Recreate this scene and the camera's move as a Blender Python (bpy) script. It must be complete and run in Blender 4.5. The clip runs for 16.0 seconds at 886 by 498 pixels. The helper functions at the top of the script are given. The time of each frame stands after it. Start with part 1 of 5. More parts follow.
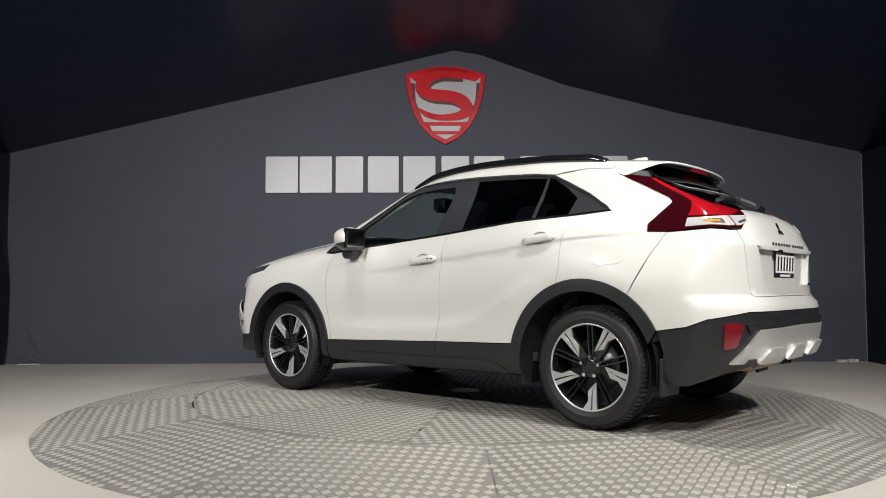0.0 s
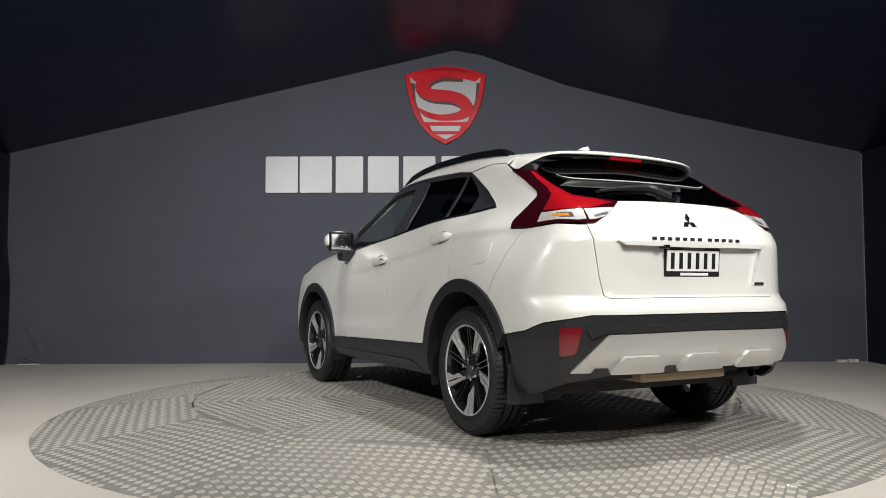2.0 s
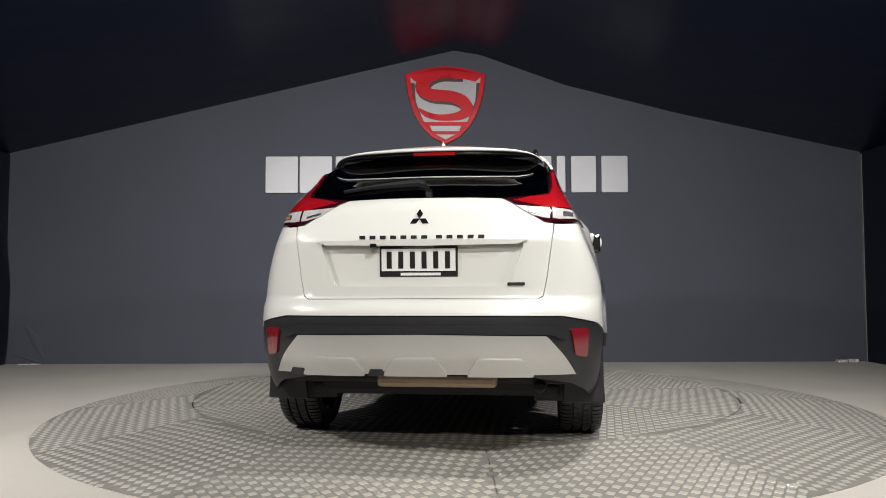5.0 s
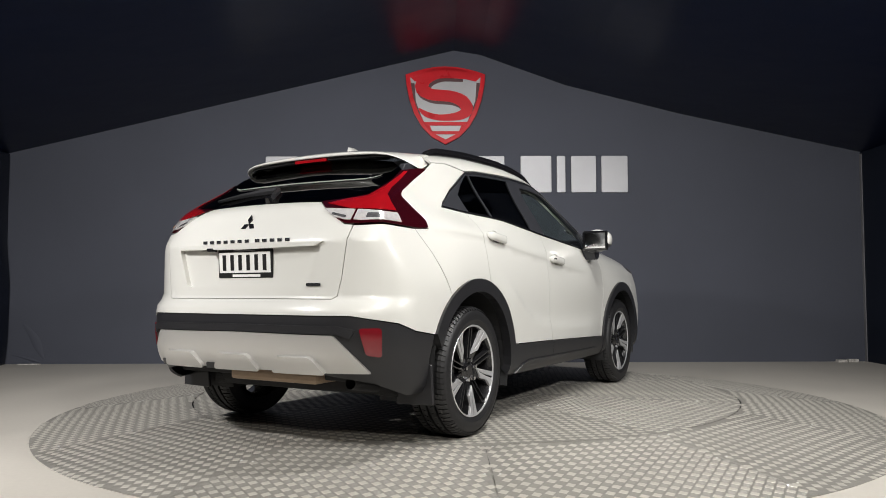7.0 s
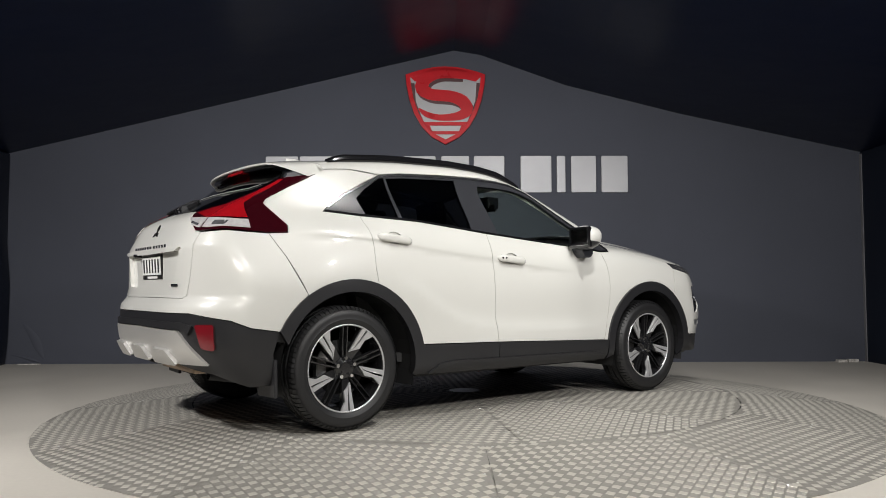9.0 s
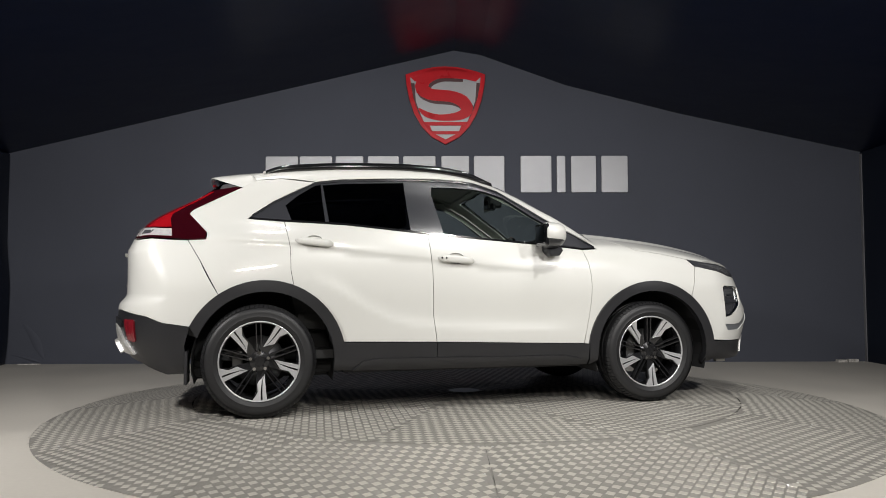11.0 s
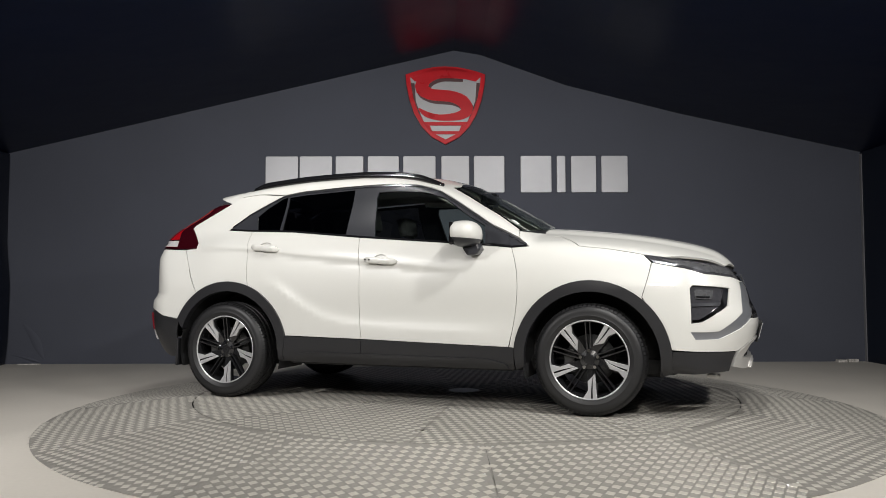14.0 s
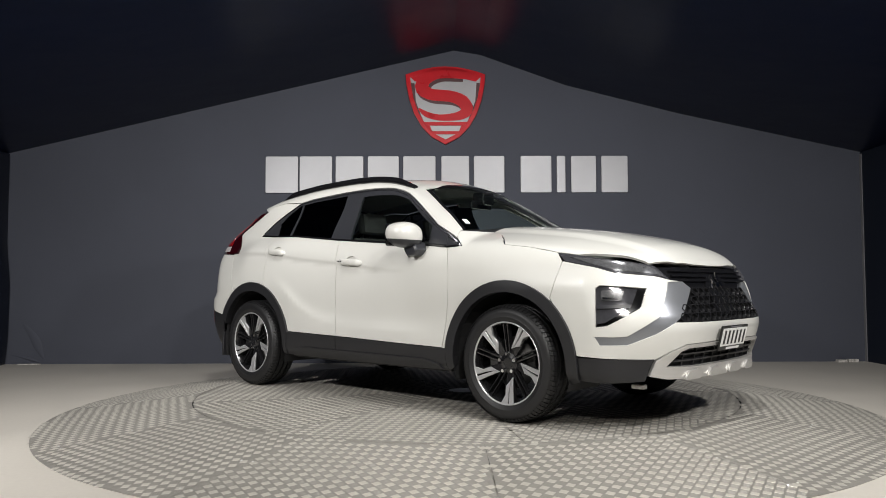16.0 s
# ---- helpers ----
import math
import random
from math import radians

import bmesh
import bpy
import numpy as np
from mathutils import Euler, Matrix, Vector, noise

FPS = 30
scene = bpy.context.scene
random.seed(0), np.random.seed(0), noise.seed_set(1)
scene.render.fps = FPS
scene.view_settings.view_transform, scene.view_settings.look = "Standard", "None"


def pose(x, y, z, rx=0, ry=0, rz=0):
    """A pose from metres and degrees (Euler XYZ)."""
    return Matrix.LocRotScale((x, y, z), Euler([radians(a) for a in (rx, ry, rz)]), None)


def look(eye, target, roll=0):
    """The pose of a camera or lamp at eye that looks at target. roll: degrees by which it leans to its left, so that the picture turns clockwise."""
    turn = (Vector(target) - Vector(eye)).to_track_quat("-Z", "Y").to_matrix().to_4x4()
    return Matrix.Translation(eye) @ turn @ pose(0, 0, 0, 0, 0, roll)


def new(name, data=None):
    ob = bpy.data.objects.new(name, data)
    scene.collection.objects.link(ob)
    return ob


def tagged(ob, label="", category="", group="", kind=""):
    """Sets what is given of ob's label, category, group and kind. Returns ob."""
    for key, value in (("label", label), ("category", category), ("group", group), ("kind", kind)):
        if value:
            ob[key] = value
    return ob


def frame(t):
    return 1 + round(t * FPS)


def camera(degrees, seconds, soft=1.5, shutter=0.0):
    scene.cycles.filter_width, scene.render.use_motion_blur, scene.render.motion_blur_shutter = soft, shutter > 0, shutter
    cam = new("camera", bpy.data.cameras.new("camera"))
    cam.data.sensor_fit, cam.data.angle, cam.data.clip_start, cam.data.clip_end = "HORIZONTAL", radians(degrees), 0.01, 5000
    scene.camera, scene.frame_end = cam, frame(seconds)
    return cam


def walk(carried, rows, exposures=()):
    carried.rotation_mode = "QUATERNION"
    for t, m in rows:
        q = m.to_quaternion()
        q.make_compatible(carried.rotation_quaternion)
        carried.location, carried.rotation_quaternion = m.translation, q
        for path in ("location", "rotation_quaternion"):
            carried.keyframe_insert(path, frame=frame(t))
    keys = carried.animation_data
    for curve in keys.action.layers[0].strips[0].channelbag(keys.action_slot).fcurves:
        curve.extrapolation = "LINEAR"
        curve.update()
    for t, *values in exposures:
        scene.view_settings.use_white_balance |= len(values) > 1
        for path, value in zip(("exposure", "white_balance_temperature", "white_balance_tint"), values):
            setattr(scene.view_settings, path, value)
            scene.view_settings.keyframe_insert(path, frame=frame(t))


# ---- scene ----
# camera: stands still on a low tripod in front of the turntable
EYE = Vector((0.0, -5.913, 0.799))
YAW, PITCH, ROLL = radians(1.556), radians(2.923), -0.158
AIM = Vector((-math.sin(YAW) * math.cos(PITCH), math.cos(YAW) * math.cos(PITCH), math.sin(PITCH)))
cam = camera(60.9, 16.0, soft=0.9)
# its automatic exposure opens when the car's dark tail faces it and closes on the white flank
EXPOSURES = [(0.0, -0.38), (2.0, -0.36), (3.0, -0.33), (4.1, -0.32), (5.3, -0.29), (6.5, -0.26), (7.5, -0.30), (9.0, -0.50), (11.5, -0.62), (14.5, -0.55), (16.0, -0.36)]
walk(cam, [(0.0, look(EYE, EYE + AIM, ROLL)), (16.0, look(EYE, EYE + AIM, ROLL))], EXPOSURES)

# the turntable's turning: degrees at the start, degrees a second
TURN_0, TURN_SPEED = 141.34, -11.392
CAR_OFFSET = Vector((-0.227, -0.033, 0.0))

# ---- light: dark room, two spot-like lamps hung under the ridge before the car, plus added fill ----
world = bpy.data.worlds.new("room_dark")
scene.world = world
world.use_nodes = True
world.node_tree.nodes["Background"].inputs[0].default_value = (0.05, 0.055, 0.065, 1)
world.node_tree.nodes["Background"].inputs[1].default_value = 0.06


def lamp(name, eye, target, size, power, colour, spread=180):
    d = bpy.data.lights.new(name, "AREA")
    d.shape, d.size, d.size_y = "RECTANGLE", size[0], size[1]
    d.energy, d.color, d.spread = power, colour, radians(spread)
    ob = new(name, d)
    ob.matrix_world = look(eye, target)
    return ob


lamp("ceiling_lamp", (1.15, -2.5, 3.2), (0.3, -1.0, 0.0), (0.14, 0.10), 50, (1.0, 0.985, 0.955), 140)
lamp("ceiling_lamp", (0.9, -4.7, 3.05), (0.3, -1.6, 0.0), (0.20, 0.14), 46, (1.0, 0.985, 0.955), 130)
# side fill, added to lift the floor and the wall's ends
lamp("ceiling_lamp", (3.2, -3.6, 2.6), (2.6, 1.2, 0.0), (0.3, 0.16), 98, (1.0, 0.98, 0.965), 150)
lamp("ceiling_lamp", (-3.2, -3.6, 2.6), (-2.9, 1.2, 0.0), (0.3, 0.16), 135, (1.0, 0.98, 0.965), 150)
# unseen washers, added to brighten the middle of the back wall
lamp("wall_lamp", (1.1, -1.2, 3.3), (1.0, 2.8, 0.3), (0.25, 0.12), 20, (1.0, 0.985, 0.96), 120)
lamp("wall_lamp", (-1.3, -1.2, 3.3), (-1.4, 2.8, 0.3), (0.25, 0.12), 28, (1.0, 0.985, 0.96), 120)
# fill added above and behind the camera for the near floor
lamp("ceiling_lamp", (0.0, -6.8, 2.9), (0.0, -3.0, 0.0), (1.2, 0.12), 52, (1.0, 0.95, 0.88), 140)

# ---- materials ----
def mat(name, colour, rough=0.5, metal=0.0, grain=60.0, vary=0.12, bump=0.0, stain=3.0, stain_amount=0.1, coat=0.0,
        rough_vary=0.1, per_object=0.0, specular=0.5):
    """Principled surface with fine grain and broader stains, in the thing's own metres."""
    m = bpy.data.materials.new(name)
    m.use_nodes = True
    nt = m.node_tree
    b = nt.nodes["Principled BSDF"]
    n, l = nt.nodes.new, nt.links.new
    co = n("ShaderNodeTexCoord")
    fine, broad = n("ShaderNodeTexNoise"), n("ShaderNodeTexNoise")
    for tex, s, det in ((fine, grain, 4), (broad, stain, 5)):
        tex.inputs["Scale"].default_value, tex.inputs["Detail"].default_value = s, det
        l(co.outputs["Object"], tex.inputs["Vector"])
    mix = n("ShaderNodeMath")
    mix.operation = "MULTIPLY_ADD"
    l(fine.outputs["Fac"], mix.inputs[0])
    mix.inputs[1].default_value, mix.inputs[2].default_value = 2 * vary, 1 - vary
    mix2 = n("ShaderNodeMath")
    mix2.operation = "MULTIPLY_ADD"
    l(broad.outputs["Fac"], mix2.inputs[0])
    mix2.inputs[1].default_value, mix2.inputs[2].default_value = 2 * stain_amount, 1 - stain_amount
    prod = n("ShaderNodeMath")
    prod.operation = "MULTIPLY"
    l(mix.outputs[0], prod.inputs[0]), l(mix2.outputs[0], prod.inputs[1])
    last = prod
    if per_object:
        info, scaled = n("ShaderNodeObjectInfo"), n("ShaderNodeMath")
        scaled.operation = "MULTIPLY_ADD"
        l(info.outputs["Random"], scaled.inputs[0])
        scaled.inputs[1].default_value, scaled.inputs[2].default_value = 2 * per_object, 1 - per_object
        last = n("ShaderNodeMath")
        last.operation = "MULTIPLY"
        l(prod.outputs[0], last.inputs[0]), l(scaled.outputs[0], last.inputs[1])
    tint = n("ShaderNodeVectorMath")
    tint.operation = "SCALE"
    tint.inputs[0].default_value = colour
    l(last.outputs[0], tint.inputs["Scale"])
    l(tint.outputs[0], b.inputs["Base Color"])
    r = n("ShaderNodeMath")
    r.operation = "MULTIPLY_ADD"
    l(broad.outputs["Fac"], r.inputs[0])
    r.inputs[1].default_value, r.inputs[2].default_value = 2 * rough_vary * rough, rough * (1 - rough_vary)
    l(r.outputs[0], b.inputs["Roughness"])
    b.inputs["Metallic"].default_value = metal
    b.inputs["Coat Weight"].default_value = coat
    b.inputs["Coat Roughness"].default_value = 0.03
    b.inputs["Specular IOR Level"].default_value = specular
    if bump:
        bp = n("ShaderNodeBump")
        bp.inputs["Strength"].default_value, bp.inputs["Distance"].default_value = 1.0, bump
        l(fine.outputs["Fac"], bp.inputs["Height"])
        l(bp.outputs[0], b.inputs["Normal"])
    return m


def fabric(name, colour, rough, fold, specular=0.25):
    """Stretched dark sheeting: weave grain and broad soft folds."""
    m = mat(name, colour, rough, grain=350, vary=0.12, stain=1.3, stain_amount=0.14, bump=0.0004, rough_vary=0.15, specular=specular)
    nt = m.node_tree
    n, l = nt.nodes.new, nt.links.new
    co, mp, tex, bp = n("ShaderNodeTexCoord"), n("ShaderNodeMapping"), n("ShaderNodeTexNoise"), n("ShaderNodeBump")
    mp.inputs["Scale"].default_value = (1.1, 1.1, 0.35)
    tex.inputs["Scale"].default_value, tex.inputs["Detail"].default_value = 1.6, 2.5
    bp.inputs["Strength"].default_value, bp.inputs["Distance"].default_value = 1.0, fold
    l(co.outputs["Object"], mp.inputs["Vector"]), l(mp.outputs[0], tex.inputs["Vector"])
    l(tex.outputs["Fac"], bp.inputs["Height"])
    old = nt.nodes["Bump"]
    l(bp.outputs[0], old.inputs["Normal"])
    return m


WALL = fabric("grey_wall_sheeting", (0.071, 0.076, 0.097), 0.72, 0.02)
BLACK_SHEET = fabric("black_sheeting", (0.007, 0.010, 0.019), 0.5, 0.02)
CEILING = fabric("black_ceiling_sheeting", (0.0020, 0.0052, 0.0215), 0.30, 0.008, 0.22)
CONCRETE = mat("painted_concrete", (0.54, 0.508, 0.455), 0.55, grain=45, vary=0.05, stain=1.1, stain_amount=0.13, rough_vary=0.25)
PLATE = mat("treadplate_aluminium", (0.275, 0.262, 0.236), 0.48, metal=0.25, grain=90, vary=0.12, stain=2.2, stain_amount=0.2, rough_vary=0.25)
# same aluminium, coloured lighter for the glint of bars that face the light
PLATE_GLINT = mat("glinting_tread_pad", (0.55, 0.525, 0.470), 0.46, metal=0.3, grain=40, vary=0.15, stain=2.6, stain_amount=0.2, rough_vary=0.25)
SCREW = mat("screw_steel", (0.6, 0.6, 0.58), 0.3, metal=1.0)
DARK_GAP = mat("dark_rubber", (0.012, 0.012, 0.012), 0.8)
SIGN_SILVER = mat("brushed_silver_sign", (0.33, 0.33, 0.342), 0.42, metal=0.35, grain=120, vary=0.03, stain=2.0, stain_amount=0.16)
SIGN_RED = mat("red_sign_enamel", (0.52, 0.006, 0.014), 0.28, grain=50, vary=0.04, stain=5.0, stain_amount=0.25, coat=0.15, specular=0.3)
# for the emblem's dark edges and the shadow painted under its sweep
SIGN_DARK = mat("dark_sign_edge_and_shadow", (0.05, 0.006, 0.008), 0.4)
TRIM_GREY = mat("grey_corner_trim", (0.16, 0.16, 0.17), 0.5)

# ---- mesh helpers ----
def part(name, bm, material, parent=None, label="", smooth=False, kind=""):
    me = bpy.data.meshes.new(name)
    bm.to_mesh(me)
    bm.free()
    return mesh_part(name, me, material, parent, label, smooth, kind)


def mesh_part(name, me, material, parent=None, label="", smooth=False, kind=""):
    me.materials.append(material)
    if smooth:
        me.shade_smooth()
    ob = new(name, me)
    if parent is not None:
        ob.parent = parent
    return tagged(ob, label, kind=kind)


def prism(bm, outline, lo, hi, at=lambda u, v, w: (u, v, w)):
    """Adds a straight prism on a 2D outline, from height lo to hi; at() places (u, v, w)."""
    a = [bm.verts.new(at(u, v, lo)) for u, v in outline]
    b = [bm.verts.new(at(u, v, hi)) for u, v in outline]
    bm.faces.new(a), bm.faces.new(list(reversed(b)))
    for i in range(len(outline)):
        j = (i + 1) % len(outline)
        bm.faces.new((a[j], a[i], b[i], b[j]))
    return bm


def fix(bm):
    bmesh.ops.recalc_face_normals(bm, faces=bm.faces)
    return bm


def soften(bm, width, segments=2, angle=0.5):
    edges = [e for e in bm.edges if len(e.link_faces) == 2 and e.calc_face_angle() > angle]
    bmesh.ops.bevel(bm, geom=edges, offset=width, segments=segments, affect="EDGES", profile=0.6, clamp_overlap=True)
    return bm


def box(x0, x1, y0, y1, z0, z1, bevel=0.0):
    bm = bmesh.new()
    prism(bm, [(x0, y0), (x1, y0), (x1, y1), (x0, y1)], z0, z1)
    fix(bm)
    return soften(bm, bevel) if bevel else bm


def empty(name):
    return new(name)


# ---- room: gabled sheeted bay, turned a little against the camera ----
FAR = 1.143  # the hall as laid out below is this much larger, seen from the camera
ROOM = Matrix.Translation(EYE) @ Matrix.Scale(FAR, 4) @ Matrix.Translation(-EYE) @ pose(0, 0, 0, 0, 0, 1.875)
WALL_D = 2.148
LEFT, RIGHT, EAVES, APEX_S, APEX = -4.80, 4.36, 2.245, -0.026, 3.366
BACK = -9.5


def room_part(name, bm, material, **tags):
    ob = part(name, fix(bm), material)
    ob.matrix_world = ROOM
    return tagged(ob, kind="structure", **tags)


floor = room_part("floor", box(-9, 9, BACK - 0.2, WALL_D + 0.3, -0.25, 0.0), CONCRETE, label="pale painted concrete floor with faint stains", category="floor")
gable = [(LEFT - 0.12, -0.02), (RIGHT + 0.12, -0.02), (RIGHT + 0.12, EAVES), (2.41, 2.70), (1.18, 3.02), (0.26, 3.34), (APEX_S, APEX + 0.03), (LEFT - 0.12, EAVES)]
room_part("wall_back", prism(bmesh.new(), gable, WALL_D, WALL_D + 0.12, lambda u, v, w: (u, w, v)), WALL,
          label="dark grey sheeted gable wall behind the turntable", category="wall")
# added out of view, closes the room dark behind the camera
room_part("unseen_wall_front", prism(bmesh.new(), gable, BACK - 0.12, BACK, lambda u, v, w: (u, w, v)), BLACK_SHEET, label="unseen black wall added behind the camera", category="wall")
room_part("wall_left", box(LEFT - 0.12, LEFT, BACK, WALL_D, 0.0, EAVES), BLACK_SHEET, label="black glossy sheeted side wall", category="wall")
room_part("wall_right", box(RIGHT, RIGHT + 0.12, BACK, WALL_D, 0.0, EAVES), BLACK_SHEET, label="black sheeted side wall", category="wall")
slope = [(LEFT - 0.16, EAVES - 0.03), (APEX_S, APEX), (0.26, 3.318), (1.18, 2.985), (2.41, 2.672), (RIGHT + 0.16, EAVES - 0.03), (RIGHT + 0.16, EAVES + 0.1), (APEX_S, APEX + 0.13), (LEFT - 0.16, EAVES + 0.1)]
room_part("ceiling", prism(bmesh.new(), slope, BACK - 0.12, WALL_D - 0.002, lambda u, v, w: (u, w, v)), CEILING,
          label="black sheeted pitched ceiling with a soft sheen", category="ceiling")

# ---- the car's outer surface, as one smooth closed form in the car's own metres (x forward, y left, z up) ----
def pchip(xs, ys, q):
    """Shape-keeping cubic through (xs, ys) at q."""
    xs, ys = np.asarray(xs, float), np.asarray(ys, float)
    return pchip_rows(np.broadcast_to(xs, (len(q), len(xs))), np.broadcast_to(ys, (len(q), len(ys))), np.asarray(q, float))


def pchip_rows(xs, ys, q):
    h, d = np.diff(xs, axis=1), np.diff(ys, axis=1) / np.diff(xs, axis=1)
    m = np.zeros_like(ys, dtype=float)
    same = d[:, 1:] * d[:, :-1] > 0
    w1, w2 = 2 * h[:, 1:] + h[:, :-1], h[:, 1:] + 2 * h[:, :-1]
    with np.errstate(divide="ignore", invalid="ignore"):
        mid = (w1 + w2) / (w1 / d[:, :-1] + w2 / d[:, 1:])
    m[:, 1:-1] = np.where(same, mid, 0)
    m[:, 0], m[:, -1] = d[:, 0], d[:, -1]
    q = np.clip(q, xs[:, 0], xs[:, -1])
    i = np.clip((xs <= q[:, None]).sum(1) - 1, 0, xs.shape[1] - 2)
    r = np.arange(len(q))
    x0, hh = xs[r, i], h[r, i]
    t = (q - x0) / hh
    y0, y1, m0, m1 = ys[r, i], ys[r, i + 1], m[r, i] * hh, m[r, i + 1] * hh
    return (2 * t**3 - 3 * t**2 + 1) * y0 + (t**3 - 2 * t**2 + t) * m0 + (3 * t**2 - 2 * t**3) * y1 + (t**3 - t**2) * m1


CREASE_X, CREASE_Z = (-2.3, -1.6, -1.2, -0.64, -0.26, 0.23, 0.42, 1.0, 1.6, 2.4), (1.10, 1.11, 1.095, 1.034, 0.998, 0.945, 0.93, 0.93, 0.92, 0.85)
BELT_X, BELT_Z = (-2.3, -1.75, -1.4, -1.19, -0.8, -0.27, 0.5, 0.95, 1.3, 2.4), (1.235, 1.245, 1.245, 1.225, 1.205, 1.152, 1.095, 1.062, 1.05, 1.0)
STATION = (-2.2, -2.0, -1.7, -1.4, -0.9, -0.3, 0.4, 0.95, 1.3, 1.6, 1.9, 2.3)
WIDTHS = (
    (0.70, 0.76, 0.80, 0.80, 0.80, 0.80, 0.80, 0.80, 0.80, 0.80, 0.80, 0.74),
    (0.76, 0.81, 0.85, 0.865, 0.862, 0.862, 0.862, 0.862, 0.865, 0.865, 0.855, 0.79),
    (0.79, 0.835, 0.865, 0.875, 0.870, 0.870, 0.870, 0.870, 0.875, 0.875, 0.868, 0.80),
    (0.80, 0.848, 0.876, 0.884, 0.872, 0.868, 0.868, 0.872, 0.882, 0.880, 0.868, 0.80),
    (0.79, 0.835, 0.872, 0.886, 0.880, 0.874, 0.876, 0.880, 0.886, 0.878, 0.860, 0.79),
    (0.69, 0.735, 0.775, 0.835, 0.858, 0.862, 0.866, 0.868, 0.860, 0.845, 0.830, 0.76),
    (0.62, 0.665, 0.700, 0.715, 0.790, 0.812, 0.818, 0.825, 0.805, 0.795, 0.780, 0.72),
    (0.52, 0.565, 0.615, 0.645, 0.655, 0.660, 0.650, 0.63, 0.60, 0.58, 0.55, 0.50),
    (0.44, 0.48, 0.53, 0.562, 0.575, 0.580, 0.565, 0.53, 0.50, 0.48, 0.45, 0.40))
HOOD_X, HOOD_Z = (0.6, 1.03, 1.18, 1.39, 1.6, 1.81, 1.98, 2.12, 2.22, 2.30, 2.40), (1.235, 1.207, 1.196, 1.175, 1.149, 1.112, 1.072, 1.022, 0.970, 0.905, 0.80)
ROOF_X = (-2.3, -2.15, -2.06, -1.92, -1.78, -1.62, -1.5, -1.35, -1.1, -0.8, -0.4, -0.1, 0.126, 0.331, 0.535, 0.739, 1.06, 1.4)
ROOF_Z = (1.06, 1.17, 1.225, 1.30, 1.375, 1.50, 1.572, 1.608, 1.637, 1.658, 1.666, 1.660, 1.637, 1.585, 1.492, 1.378, 1.195, 0.98)
NOSE_Z, NOSE_X = (0.15, 0.24, 0.30, 0.38, 0.50, 0.58, 0.63, 0.70, 0.79, 0.88, 0.96, 1.05, 1.3), (2.15, 2.24, 2.275, 2.285, 2.325, 2.343, 2.335, 2.305, 2.275, 2.235, 2.195, 2.13, 1.9)
TAIL_Z, TAIL_X = (0.2, 0.30, 0.40, 0.50, 0.60, 0.655, 0.705, 0.730, 0.765, 0.90, 1.03, 1.055, 1.12, 1.20, 1.26, 1.4), (-2.02, -2.10, -2.165, -2.21, -2.222, -2.222, -2.214, -2.192, -2.171, -2.169, -2.171, -2.160, -2.128, -2.085, -2.035, -1.9)


def smax(a, b, k):
    h = np.clip(0.5 + 0.5 * (a - b) / k, 0, 1)
    return b + (a - b) * h + k * h * (1 - h)


def width_law(x, z):
    w = np.stack([pchip(STATION, row, x) for row in WIDTHS], 1)
    zc, zb = pchip(CREASE_X, CREASE_Z, x), pchip(BELT_X, BELT_Z, x)
    one = np.ones_like(x)
    lev = np.stack([0.25 * one, 0.33 * one, 0.44 * one, 0.58 * one, 0.78 * one, zc, zb, 1.44 * one, 1.66 * one], 1)
    out = pchip_rows(lev, w, z)
    below = np.clip(zc - z, 0, 1)
    ramp = np.clip(below / 0.04, 0, 1)
    out -= 0.009 * ramp * ramp * (3 - 2 * ramp) * np.exp(-np.clip(below - 0.04, 0, 1) / 0.09) * np.clip((0.55 - x) / 0.35, 0, 1) * np.clip((x + 1.9) / 0.5, 0, 1)
    low = np.interp(x, (-1.1, -0.9, -0.78, -0.66, -0.52, -0.36, -0.15, 0.2, 0.85), (0.86, 0.79, 0.715, 0.64, 0.575, 0.535, 0.515, 0.502, 0.485))
    out += 0.013 * np.exp(-((z - low) / np.where(z > low, 0.055, 0.22)) ** 2) * np.clip((0.85 - x) / 0.3, 0, 1) * np.clip((x + 1.05) / 0.25, 0, 1)
    return out


# dense tables of the laws above, read by straight interpolation
TX, TZ = np.linspace(-2.6, 2.7, 664), np.linspace(0.1, 1.9, 601)
gx_, gz_ = np.meshgrid(TX, TZ, indexing="ij")
WIDTH_TABLE = np.concatenate([width_law(a.ravel(), b.ravel()).reshape(a.shape) for a, b in zip(np.array_split(gx_, 8), np.array_split(gz_, 8))])
HOOD_TABLE, ROOF_TABLE = pchip(HOOD_X, HOOD_Z, TX), pchip(ROOF_X, ROOF_Z, TX)
NOSE_TABLE, TAIL_TABLE = pchip(NOSE_Z, NOSE_X, TZ), pchip(TAIL_Z, TAIL_X, TZ)


def half_width(x, z):
    u = np.clip((x - TX[0]) / (TX[1] - TX[0]), 0, len(TX) - 1.001)
    v = np.clip((z - TZ[0]) / (TZ[1] - TZ[0]), 0, len(TZ) - 1.001)
    i, j = u.astype(int), v.astype(int)
    u, v = u - i, v - j
    w = WIDTH_TABLE
    return (w[i, j] * (1 - u) + w[i + 1, j] * u) * (1 - v) + (w[i, j + 1] * (1 - u) + w[i + 1, j + 1] * u) * v


